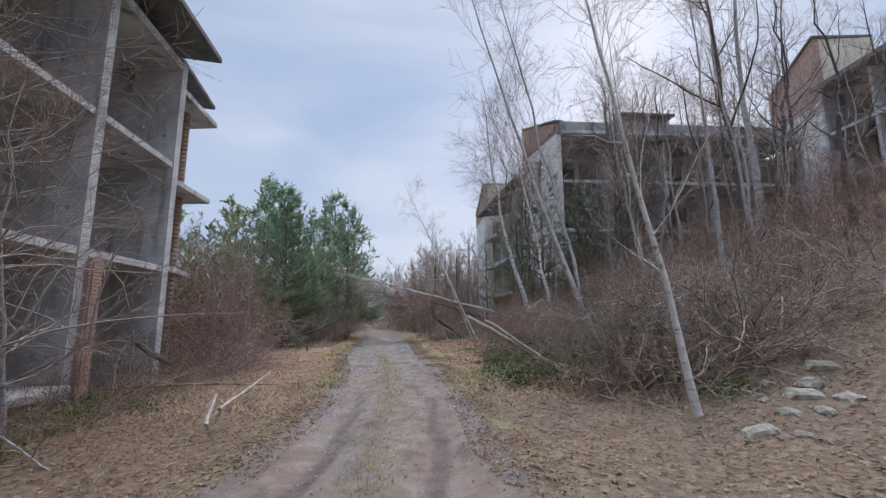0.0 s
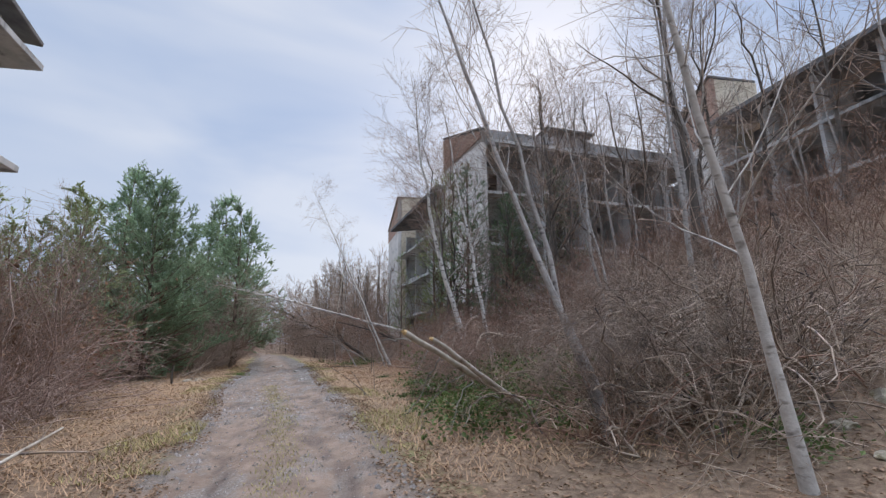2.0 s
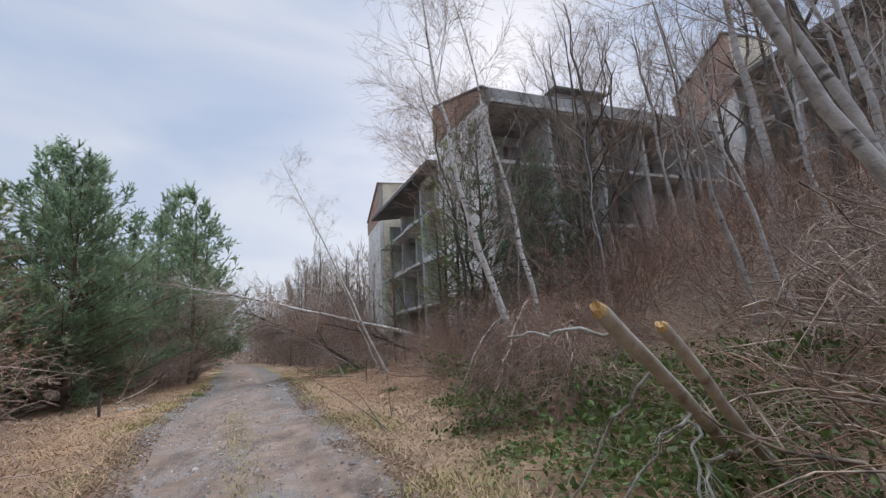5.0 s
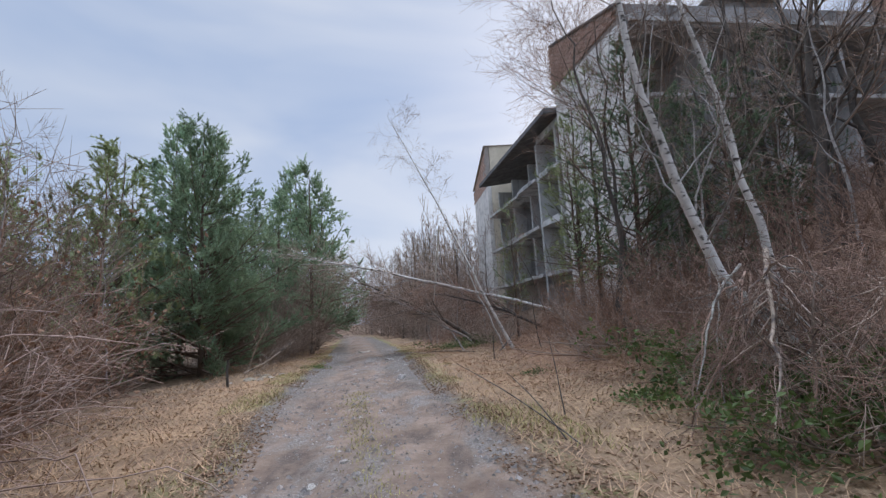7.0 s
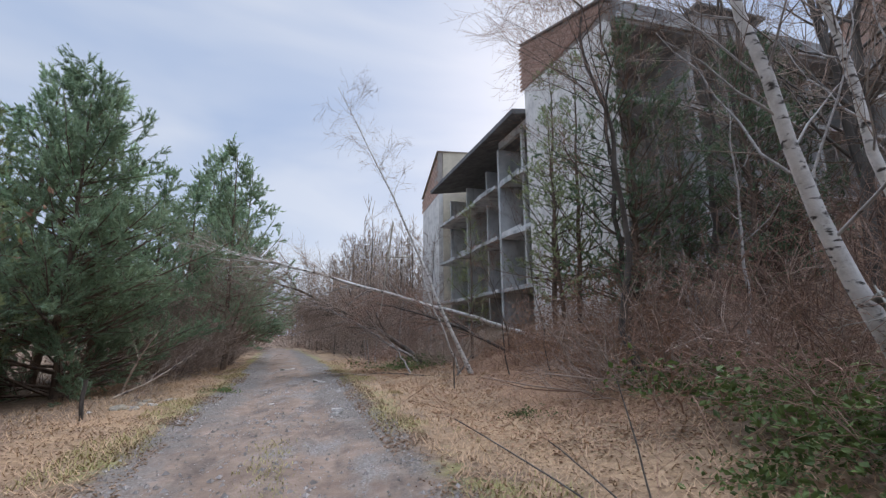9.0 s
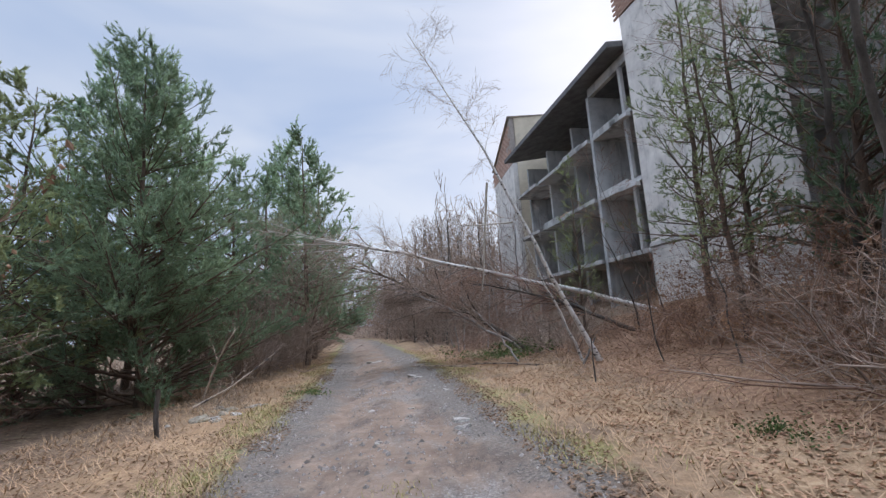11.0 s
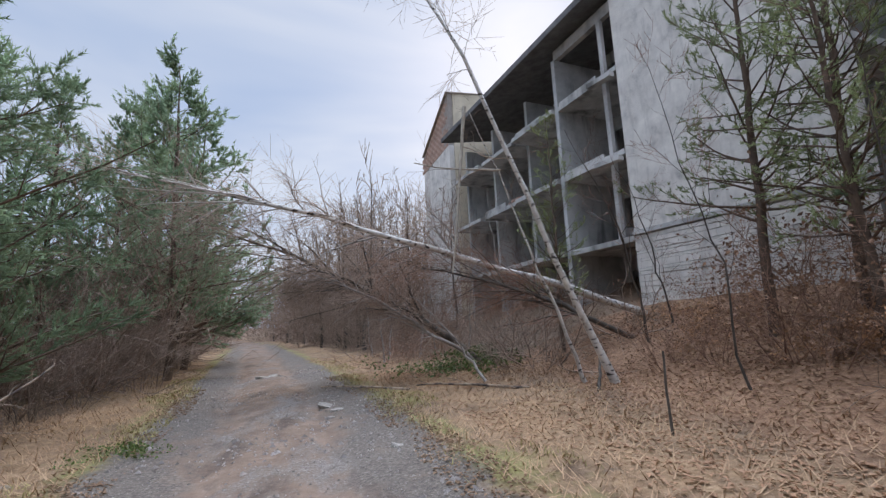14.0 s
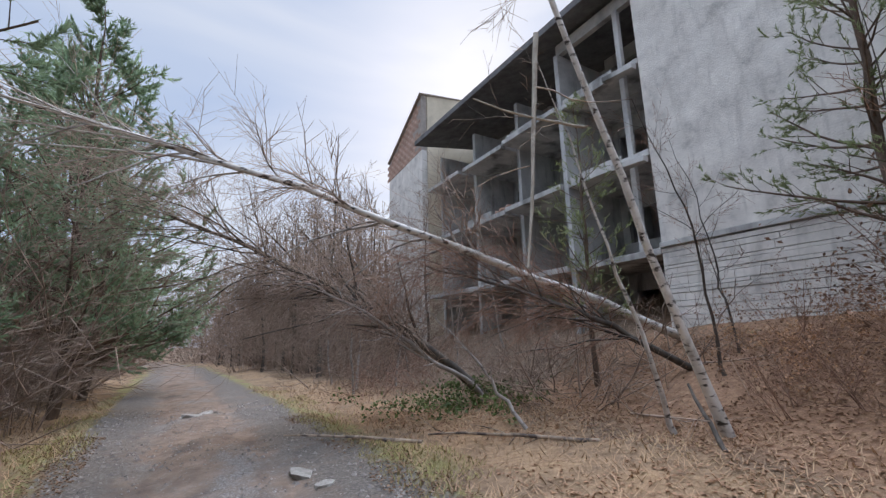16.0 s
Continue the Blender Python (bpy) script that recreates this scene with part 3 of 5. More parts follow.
def stepped_block():
    """The long stepped block on the hillside: a blind white end, loggias to either side of it."""
    ob = thing("hillside_apartment_block", (0, 0, 0), "derelict four-storey block with blind whitewashed wall and open loggias", "building")
    A, B = Vector((7.1, 26.2)), Vector((6.1, 31.8))
    d = (B - A).normalized()
    n = Vector((d.y, -d.x))          # into the building
    # blind wall: rough courses below the ledge, smooth above, brick infill on top
    block("blind_wall", strip(A, B, 0.35, -1), 3.92, [13.2, 13.5, 13.5, 13.2], "white", ob, 0.015, "blind whitewashed concrete wall with stains")
    block("ledge", strip(A - d * 0.03 - n * 0.06, B + d * 0.03 - n * 0.06, 0.4, -1), 3.77, 3.915, "worn_concrete", ob, 0.015)
    base = block("base_wall", strip(A + n * 0.03, B + n * 0.03, 0.34, -1), -0.4, 3.765, "worn_concrete", ob, 0.0, "rough coursed whitewashed base wall")
    rng = random.Random(11)
    z = 0.7
    while z < 3.66:
        h = min(rng.choice((0.09, 0.12, 0.15, 0.2)), 3.755 - z)
        u = -0.02
        while u < 5.65:
            w = min(rng.uniform(0.7, 2.6), 5.7 - u)
            o = rng.uniform(0.0, 0.03)
            block("course", strip(A + d * u - n * o, A + d * (u + w - 0.008) - n * o, 0.06, -1), z, z + h - rng.uniform(0.008, 0.018), "white", base, 0.004)
            u += w
        z += h
    gable = block("gable_infill", strip(A + n * 0.03, B + n * 0.03, 0.28, -1), 13.2, [14.0, 16.0, 16.0, 14.0], "mortar", ob, 0.0, "red brick gable infill")
    brickwork(A + d * 0.02, B - d * 0.02, 13.52, 16.0, gable, lambda u: 14.0 + u * 2.0 / 5.69 - 0.05, course=0.115, length=0.40, side=-1)
    block("gable_coping", strip(A - d * 0.1 - n * 0.08, B + d * 0.1 - n * 0.08, 0.5, -1), [14.0, 16.0, 16.0, 14.0], [14.13, 16.13, 16.13, 14.13], "roof", ob)
    # loggias towards the far end
    C = Vector((4.15, 44.8))
    e = (C - B).normalized()
    m = Vector((e.y, -e.x))
    L = (C - B).length
    for z in (3.78, 6.65, 9.55):
        for i in range(4):
            u0, u1 = 0.02 + i * 3.25, min(3.25 + i * 3.25 - 0.2, L)
            o = (0.0, 0.16, 0.02, 0.12)[i]
            block("balcony_slab", strip(B + e * u0 - m * o, B + e * u1 - m * o, 4.2, -1), z - 0.19, z, "worn_concrete", ob, 0.012)
    for i in range(4):
        u = 3.05 + i * 3.25
        back = 0.8 if i else 0.0
        block("cross_wall", strip(B + e * u + m * back, B + e * u + m * 5.0, 0.2), 0, 11.6, "concrete", ob, 0.012)
        holes = [(0.35, 1.2, s + 0.1, s + 2.1) for s in (0.9, 3.8, 6.68, 9.57)] + [(1.5, 2.7, s + 0.9, s + 2.1) for s in (0.9, 3.8, 6.68, 9.57)]
        pierced("back_wall", B + e * (u - 3.0) + m * (3.1 if i else 2.6), B + e * (u - 0.02) + m * (3.1 if i else 2.6), 0.18, 0, 12.2, holes, "concrete", ob, -1)
        for z in (3.78, 6.65, 9.55):
            if i == 0:
                block("post", strip(B + e * 0.55 + m * 0.06, B + e * 0.72 + m * 0.06, 0.16, -1), z + 0.004, min(z + 2.67, 11.61), "worn_concrete", ob, 0.01)
    # short slabs of the narrow first bay jut out a little lower than the rest
    for z in (6.4, 9.3):
        block("bay_slab", [tuple(B + e * 0.02 - m * 0.28), tuple(B + e * 0.98 - m * 0.42), tuple(B + e * 0.98 - m * 0.06), tuple(B + e * 0.02 - m * 0.06)], z - 0.17, z, "worn_concrete", ob, 0.012)
    for i, z in ((0, 9.55), (0, 6.65), (1, 9.55), (2, 6.65)):
        block("balustrade", strip(B + e * (0.05 + i * 3.25 + 0.9) + m * 0.02, B + e * (3.0 + i * 3.25) + m * 0.02, 0.1, -1), z + 0.004, z + (0.22 if i else 0.16), "worn_concrete", ob, 0.01)
    block("roof_beam", strip(B + m * 0.1, B + e * 3.2 + m * 0.1, 0.22, -1), 11.62, 12.05, "worn_concrete", ob, 0.015)
    block("roof", [tuple(B - m * 0.75), tuple(C - m * 0.75), tuple(C + m * 9), tuple(B + m * 9)][::-1], [13.6, 13.6, 12.08, 12.08], [13.8, 13.8, 12.36, 12.36], "roof", ob, 0.02, "dark overhanging roof with tarred edge")
    # loggias up the hill
    D = Vector((23.4, 27.4))
    f = (D - A).normalized()
    k = Vector((-f.y, f.x))
    LL = (D - A).length
    for z in (3.95, 7.05, 10.2):
        for i in range(5):
            u0, u1 = 0.38 + i * 3.25, min(3.25 + i * 3.25 + 0.16, LL)
            block("balcony_slab", strip(A + f * u0 + k * 0.05, A + f * u1 + k * 0.05, 4.5), z - 0.19, z, "worn_concrete", ob, 0.012)
    for i in range(5):
        u = 0.95 + (i + 1) * 3.2 - 0.1
        block("cross_wall", strip(A + f * u + k * 0.1, A + f * u + k * 4.4, 0.2), 0.5, 12.9, "concrete", ob, 0.012)
        holes = [(0.3, 1.15, s + 0.1, s + 2.15) for s in (4.0, 7.1, 10.25)] + [(1.5, 2.7, s + 0.9, s + 2.15) for s in (4.0, 7.1, 10.25)]
        pierced("back_wall", A + f * (u - 3.0) + k * 2.8, A + f * (u - 0.02) + k * 2.8, 0.18, 0.5, 13.0, holes, "concrete", ob)
    block("roof", [tuple(A + f * 0.3 - k * 0.3), tuple(D - k * 0.3), tuple(D + k * 6), tuple(A + f * 0.3 + k * 6)], 12.95, 13.95, "dark_concrete", ob, 0.03, "dark weathered roof fascia")
    block("cornice", strip(A + f * 0.3 - k * 0.42, D - k * 0.42, 0.115), 13.1, 13.3, "worn_concrete", ob, 0.01)
    block("roof_hut", strip(A + f * 4.6 + k * 0.1, A + f * 7.6 + k * 0.1, 3), 13.955, 14.55, "dark_concrete", ob, 0.03)
    block("roof_hut_cover", strip(A + f * 4.3 - k * 0.3, A + f * 7.9 - k * 0.3, 3.6), 14.555, 14.7, "roof", ob, 0.02)
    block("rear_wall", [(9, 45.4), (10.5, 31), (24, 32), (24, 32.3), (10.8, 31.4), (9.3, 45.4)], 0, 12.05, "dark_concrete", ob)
    # the far block
    far = thing("far_apartment_block", (0, 0, 0), "far ochre and brick end of the stepped apartment block", "building")
    P, Q, S = Vector((4.3, 46.0)), Vector((3.87, 51.8)), Vector((8.6, 45.75))
    block("side_wall", strip(P, Q, 0.35, -1), 0, 12.6, "white", far, 0.015, "blind whitewashed side wall")
    g2 = block("gable_infill", strip(P, Q, 0.33, -1), 12.603, [16.2, 13.9, 13.9, 16.2], "mortar", far, 0.0, "red brick gable infill")
    brickwork(P + Vector((0.02, 0.15)), Q, 12.62, 16.2, g2, lambda u: 16.15 - u * 2.3 / 5.85 - 0.05, course=0.23, length=0.6, side=1)
    block("end_wall", strip(P + Vector((0.36, 0)), S, 0.3), 0, 16.2, "ochre", far, 0.02, "ochre plastered end wall")
    block("roof", [tuple(P + Vector((-0.15, -0.1))), tuple(S), (9.5, 52), tuple(Q + Vector((-0.15, 0)))], [16.205, 16.205, 13.92, 13.91], [16.27, 16.27, 14.0, 13.98], "mortar", far, 0.01)
    # the upper block
    up = thing("upper_apartment_block", (0, 0, 0), "upper brick-gabled block with dark loggias among bare trees", "building")
    P, Q, S, T = Vector((24.6, 26.5)), Vector((25.8, 32.3)), Vector((28.5, 26.3)), Vector((24.9, 10.5))
    block("side_wall", strip(P, Q, 0.35, -1), 3, 15.6, "white", up, 0.015)
    block("gable_infill", strip(P, Q, 0.33, -1), 15.603, [20, 18.6, 18.6, 20], "brick", up, 0.0, "weathered red brick gable")
    block("end_wall", strip(P + Vector((0.36, 0)), S, 0.3), 3, 20, "ochre", up, 0.02)
    block("roof_edge", [tuple(P + Vector((-0.15, -0.1))), tuple(S), (29, 32), tuple(Q + Vector((-0.15, 0)))], [20.02, 20.02, 18.7, 18.63], [20.2, 20.2, 18.9, 18.8], "roof", up, 0.02)
    e = (T - P).normalized()
    m = Vector((-e.y, e.x))
    for z in (7.2, 10.2, 13.2):
        for i in range(5):
            block("balcony_slab", strip(P + e * (0.1 + i * 3.2), P + e * (3.1 + i * 3.2), 4.0), z - 0.2, z, "ochre" if i == 3 else "worn_concrete", up, 0.012)
    for i in range(6):
        u = min(0.1 + i * 3.2, 15.8)
        block("cross_wall", strip(P + e * u, P + e * u + m * 4.0, 0.2), 3, 16.0, "worn_concrete", up, 0.012)
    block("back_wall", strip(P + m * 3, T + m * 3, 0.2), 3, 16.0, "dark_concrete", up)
    block("roof", [tuple(P - m * 0.7), tuple(T - m * 0.7), tuple(T + m * 8), tuple(P + m * 8)], [16.05, 16.05, 17.5, 17.5], [16.35, 16.35, 17.8, 17.8], "roof", up, 0.02)
    block("far_end_wall", strip(T, T + m * 8, 0.3), 3, 16.0, "worn_concrete", up)


stepped_block()


# ---- trees ----
def tube_part(name, P, R, sides, mat, parent, label="", smooth=True):
    v, f = tubes(P, R, sides)
    return part(name, mesh_of(name, v, f, M[mat], smooth), parent, label)


def many_tubes(name, sets, mat, parent, label=""):
    v, f = joined([tubes(P, R, s) for P, R, s in sets])
    return part(name, mesh_of(name, v, f, M[mat], True), parent, label)


def stuff(ob):
    ob["kind"] = "stuff"
    return ob


def bare_tree(seed, top, radius, label, bark="bark", twig="twig", bow=(0, 0, 0), k1=14, k2=7, k3=5, start=0.35, length=2.6, angle=48, up=0.09,
              name="bare_tree", category="tree", base=(0, 0, 0), group="bare trees", wiggle=0.05, droop=0.0, base_dz=-0.25, fine=2, far=False, bend=None, least=0.0035, limb_w=0.12, limb_r=0.5):
    """A leafless tree from its foot at the origin to top: trunk, limbs and two orders of twigs."""
    rng = np.random.default_rng(seed)
    ob = thing(name, base, label, category, group)
    P = stem(rng, (-top[0] * 0.02, -top[1] * 0.02, base_dz), top, bow, 14, wiggle)
    if bend:
        s = np.linspace(0, 1, 14)
        w = np.array([(0, 0, base_dz), bend, top], float)
        P = P * 0 + np.stack([np.interp(s, (0, 0.55, 1), w[:, c]) for c in range(3)], 1)[None] + np.cumsum(rng.normal(size=(1, 14, 3)) * 0.02, 1)
    R = radius * (1 - 0.88 * np.linspace(0, 1, 14)[None] ** 0.85)
    R[0, 0] *= 1.35
    R[0, 1] *= 1.08
    tube_part("trunk", P, R, 5 if far else 9, bark, ob)
    P1, R1 = sprout(rng, P, R, k1, start, 0.97, length, angle, up, limb_w, 5 if far else 7, limb_r)
    P2, R2 = sprout(rng, P1, R1, k2, 0.15, 0.98, length * 0.42, 42, up - droop, 0.14, 3 if far else 4, 0.6, least=least)
    P3, R3 = sprout(rng, P2, R2, k3, 0.15, 1.0, length * 0.22, 38, 0.03 - droop, 0.15, fine, 0.65, least=least)
    P4, R4 = sprout(rng, P, R, 8, 0.8, 1.0, length * 0.35, 40, up, 0.1, 4, 0.5)
    sets = [(P2, R2, 3), (P3, R3, 3), (P4, R4, 3)]
    if far:
        sets.append((P1, R1, 3))
    else:
        for i in range(k1):
            tube_part("limb", P1[i:i + 1], R1[i:i + 1], 5, bark if bark != "birch" else "grey_bark", ob)
    stuff(many_tubes("crown", sets, twig, ob))
    return ob


def shrub(seed, label, h=2.2, spread=0.55, stems=13, twig="red_twig", category="shrub", leaves=0, k2=6, k3=4, name="shrub", bend=0.1, thick=0.014, least=0.003, foliage="dry_leaf"):
    """A thicket of many thin stems from one foot, with side twigs."""
    rng = np.random.default_rng(seed)
    ob = thing(name, (0, 0, 0), label, category, "shrubs beside the track")
    a = rng.random(stems) * 2 * math.pi
    r = np.sqrt(rng.random(stems)) * 0.5
    p = np.stack([r * np.cos(a), r * np.sin(a), np.full(stems, -0.1)], 1)
    d = unit(np.stack([np.cos(a) * spread, np.sin(a) * spread, np.ones(stems)], 1) + rng.normal(size=(stems, 3)) * 0.25)
    L = h * (0.5 + 0.7 * rng.random(stems))
    out = [p]
    for _ in range(5):
        d = unit(d + rng.normal(size=(stems, 3)) * bend)
        p = p + d * (L / 5)[:, None]
        out.append(p)
    P = np.stack(out, 1)
    R = (0.007 + thick * rng.random(stems) ** 2)[:, None] * np.linspace(1, 0.3, 6)[None]
    stuff(many_tubes("branchwork", [(P, R, 3)], twig, ob))
    P1, R1 = sprout(rng, P, R, k2, 0.1, 0.98, h * 0.5, 44, 0.0, 0.2, 4, 0.7, least=least)
    P2, R2 = sprout(rng, P1, R1, k3, 0.1, 1.0, h * 0.26, 42, 0.0, 0.2, 2, 0.75, least=least)
    stuff(many_tubes("crown", [(P1, R1, 3), (P2, R2, 3)], twig, ob))
    if leaves:
        v, f = leaf_cloud(rng, P2[:, -1], leaves, 0.07)
        stuff(part("foliage", mesh_of("foliage", v, f, M[foliage]), ob, "clinging dry brown leaves"))
    return ob


def arching(seed, label, twig, h=2.1, stems=20, thick=0.02, rise=0.5, droop=0.10, name="brush_pile", category="brush"):
    """Long crooked limbs that rise from one heap, arch over and hang, with few side twigs."""
    rng = np.random.default_rng(seed)
    ob = thing(name, (0, 0, 0), label, category, "brush on the bank")
    a = rng.random(stems) * 2 * math.pi
    p = np.stack([rng.normal(size=stems) * 0.35, rng.normal(size=stems) * 0.35, rng.random(stems) * 0.3 - 0.1], 1)
    d = unit(np.stack([np.cos(a) * 0.9, np.sin(a) * 0.9, rise + rng.random(stems)], 1))
    L = h * (0.6 + 0.8 * rng.random(stems))
    out = [p]
    for k in range(8):
        d = unit(d + rng.normal(size=(stems, 3)) * 0.2 + np.array([0, 0, -droop - 0.02 * k]))
        p = p + d * (L / 8)[:, None]
        p[:, 2] = np.maximum(p[:, 2], 0.03)
        out.append(p)
    P = np.stack(out, 1)
    R = (0.006 + thick * rng.random(stems) ** 1.6)[:, None] * np.linspace(1, 0.35, 9)[None]
    for i in np.argsort(-R[:, 0])[:6]:
        tube_part("limb", P[i:i + 1], R[i:i + 1], 5, twig, ob)
    rest = np.argsort(-R[:, 0])[6:]
    P1, R1 = sprout(rng, P, R, 4, 0.2, 1.0, h * 0.38, 48, -0.03, 0.26, 5, 0.6, least=0.004)
    P2, R2 = sprout(rng, P1, R1, 3, 0.2, 1.0, h * 0.16, 45, 0.0, 0.2, 3, 0.7, least=0.0035)
    stuff(many_tubes("branchwork", [(P[rest], R[rest], 4), (P1, R1, 3), (P2, R2, 3)], twig, ob))
    return ob


def leaf_cloud(rng, points, count, size, jitter=0.05):
    """Small folded leaves at random ones of the points."""
    c = points[rng.integers(0, len(points), count)] + rng.normal(size=(count, 3)) * jitter
    a = unit(rng.normal(size=(count, 3)))
    b = unit(np.cross(a, rng.normal(size=(count, 3))))
    n = np.cross(a, b)
    s = size * (0.6 + 0.8 * rng.random(count))[:, None]
    v = np.stack([c, c + a * s * 0.5 + b * s * 0.3 + n * s * 0.12, c + a * s, c + a * s * 0.5 - b * s * 0.3 + n * s * 0.12], 1)
    i = np.arange(count)[:, None] * 4
    f = np.concatenate([i + np.array([[0, 1, 2]]), i + np.array([[0, 2, 3]])])
    return v.reshape(-1, 3), f


def needles(rng, P, per, length, width, t0=0.0):
    """Needles all round the shoots: narrow blades that lean forwards, like a bottle brush."""
    m, n, _ = P.shape
    N = m * per
    own = np.repeat(np.arange(m), per)
    t = t0 + (1 - t0) * rng.random(N)
    f = t * (n - 1)
    i = np.clip(f.astype(int), 0, n - 2)
    w = (f - i)[:, None]
    p = P[own, i] * (1 - w) + P[own, i + 1] * w
    tan = unit(P[own, i + 1] - P[own, i])
    side = unit(np.cross(tan, rng.normal(size=(N, 3))))
    d = unit(tan * 0.9 + side * 0.75)
    q = unit(np.cross(d, side + 0.01)) * width
    L = (length * (0.7 + 0.6 * rng.random(N)))[:, None]
    v = np.stack([p - q, p + q, p + d * L], 1).reshape(-1, 3)
    return v, np.arange(N * 3).reshape(-1, 3)


def pine(seed, h, radius, label, whorls=16, arms=6, per1=9, per2=3, tufts=26, mat="needle", start=0.06, name="pine_tree", blade=0.008, length=0.085, bare=0.0, base_r=None, power=0.75, shoot=0.32):
    """A young pine: whorls of limbs that rise at the tips, branchlets along them, and upturned shoots clad in needles."""
    rng = np.random.default_rng(seed)
    ob = thing(name, (0, 0, 0), label, "tree", "pines beside the track")
    P = stem(rng, (0, 0, -0.3), (rng.normal() * 0.15, rng.normal() * 0.15, h), (0, 0, 0), 16, 0.03)
    r0 = base_r or h * 0.0125
    R = r0 * (1 - 0.93 * np.linspace(0, 1, 16)[None])
    tube_part("trunk", P, R, 8, "pine_bark", ob)
    lim, twigs, clad = [], [], []
    for w in range(whorls):
        t = start + (0.95 - start) * (w / (whorls - 1)) ** 1.05
        L = (radius * (1 - t) ** power * min(1, 0.8 + (t - start) * 2) + 0.1 * radius) * rng.uniform(0.72, 1.2)
        P1, R1 = sprout(rng, P, R, max(3, round(arms * (1.1 - 0.6 * t))), max(t - 0.02, 0), min(t + 0.02, 0.999), L, 82 - 38 * t, 0.03 + 0.07 * t, 0.07, 7, 0.42, taper=0.0, thin=0.3)
        lim.append((P1, R1, 3))
        k = max(3, int(per1 * (0.25 + 0.75 * L / radius)))
        P2, R2 = sprout(rng, P1, R1, k, 0.1 + bare, 1.0, 0.2 + L * 0.3, 44, 0.10, 0.08, 4, 0.55, taper=0.5, flat=0.5)
        twigs.append((P2, R2))
        P3, R3 = sprout(rng, P2, R2, per2, 0.35, 1.0, shoot, 38, 0.22, 0.05, 3, 0.7, taper=0.2)
        clad += [(P2, 0.35), (P3, 0.0), (P1[:, 4:], 0.2)]
    clad.append((P[:, -3:], 0.0))
    stuff(many_tubes("branchwork", lim + [(p[:, ::3], r[:, ::3], 3) for p, r in twigs], "pine_bark", ob))
    v, f = joined([needles(rng, p, tufts, length, blade, t0) for p, t0 in clad])
    stuff(part("crown", mesh_of("crown", v, f, M[mat]), ob, "dense needle foliage"))
    return ob


def place(ob, spots, lift=-0.05, seed=0, tilt=4):
    """Put a built tree or shrub at the first spot and copies of it at the others: (x, y) or (x, y, scale)."""
    rng = random.Random(seed)
    for i, s in enumerate(spots):
        x, y = s[0], s[1]
        k = s[2] if len(s) > 2 else rng.uniform(0.85, 1.2)
        m = pose(*on_ground(x, y, lift), rng.uniform(-tilt, tilt), rng.uniform(-tilt, tilt), rng.uniform(0, 360)) @ Matrix.Scale(k, 4)
        if i == 0:
            ob.matrix_basis = m
        else:
            copy_thing(ob, m)


# single trees whose place shows
def on_foot(x, y):
    return (x, y, float(height(x, y)))


def birch_at(seed, foot, top, radius, label, **kw):
    g = float(height(foot[0], foot[1]))
    rel = (top[0] - foot[0], top[1] - foot[1], top[2] - g)
    return bare_tree(seed, rel, radius, label, base=(foot[0], foot[1], g), name="birch_tree", group="birches on the slope", limb_r=0.25, **kw)


birch_at(101, (3.49, 6.29), (1.72, 6.05, 9.2), 0.058, "slender pale birch leaning beside the track", bark="pale_bark", bow=(0.0, 0, 0), start=0.22, length=2.6, k1=20, wiggle=0.02)
birch_at(102, (3.8, 16.6), (1.55, 16.6, 10.4), 0.104, "white birch leaning over the brush pile", bark="birch", bow=(-0.55, 0, 0), start=0.2, length=3.0, k1=26, k2=8, k3=5, droop=0.05)
birch_at(103, (4.35, 16.6), (2.45, 16.6, 10.2), 0.078, "thin white birch leaning beside a thicker one", bark="birch", start=0.3, length=2.2, k1=16)
birch_at(104, (12.6, 17.0), (12.95, 17.25, 21.0), 0.17, "tall grey-barked birch high on the slope", bark="grey_bark", start=0.25, length=4.5, k1=18, k2=8)
birch_at(105, (2.12, 27.7), (-2.7, 28.15, 10.3), 0.07, "white birch leaning towards the track with a drooping top", bark="birch", start=0.5, length=2.2, k1=16, k2=7, k3=4, bend=(-2.87, -0.35, 6.0), droop=0.14, up=0.04)
birch_at(106, (1.86, 28.26), (-0.45, 27.8, 5.3), 0.045, "thin broken white birch leaning beside its twin", bark="birch", start=0.6, length=0.8, k1=4, k2=3)
birch_at(107, (3.2, 8.8), (0.35, 11.15, 12.2), 0.068, "thin grey birch leaning over the brush", bark="grey_bark", start=0.25, length=2.6, k1=20, angle=35)
birch_at(108, (3.35, 9.0), (1.15, 10.65, 12.0), 0.052, "thin grey birch leaning over the brush", bark="grey_bark", start=0.25, length=2.4, k1=18, angle=35)
birch_at(109, (7.6, 11.6), (7.2, 11.6, 12.0), 0.08, "tall pale birch on the leafy slope", bark="grey_bark", start=0.35, length=2.6)
birch_at(110, (9.2, 12.6), (8.6, 12.8, 13.0), 0.065, "tall pale birch on the leafy slope", bark="grey_bark", start=0.35, length=2.6)
birch_at(111, (6.3, 13.2), (5.2, 13.4, 9.5), 0.055, "tall pale birch on the leafy slope", bark="grey_bark", start=0.35, length=2.2)
bare_tree(113, (-1.3, 0.2, 10.4), 0.085, "dark crooked tree with long fine-twigged limbs", base=on_foot(4.0, 21.3), k1=22, k2=10, k3=8, start=0.42, length=3.6, angle=58, wiggle=0.12, up=0.05, twig="dark_twig", limb_r=0.35)
bare_tree(114, (-0.5, -0.6, 9.5), 0.09, "dark crooked tree with a dense fine-twigged crown", base=on_foot(4.7, 22.6), k1=18, k2=9, k3=7, start=0.3, length=3.4, angle=55, wiggle=0.1, up=0.05, twig="dark_twig", limb_r=0.35)

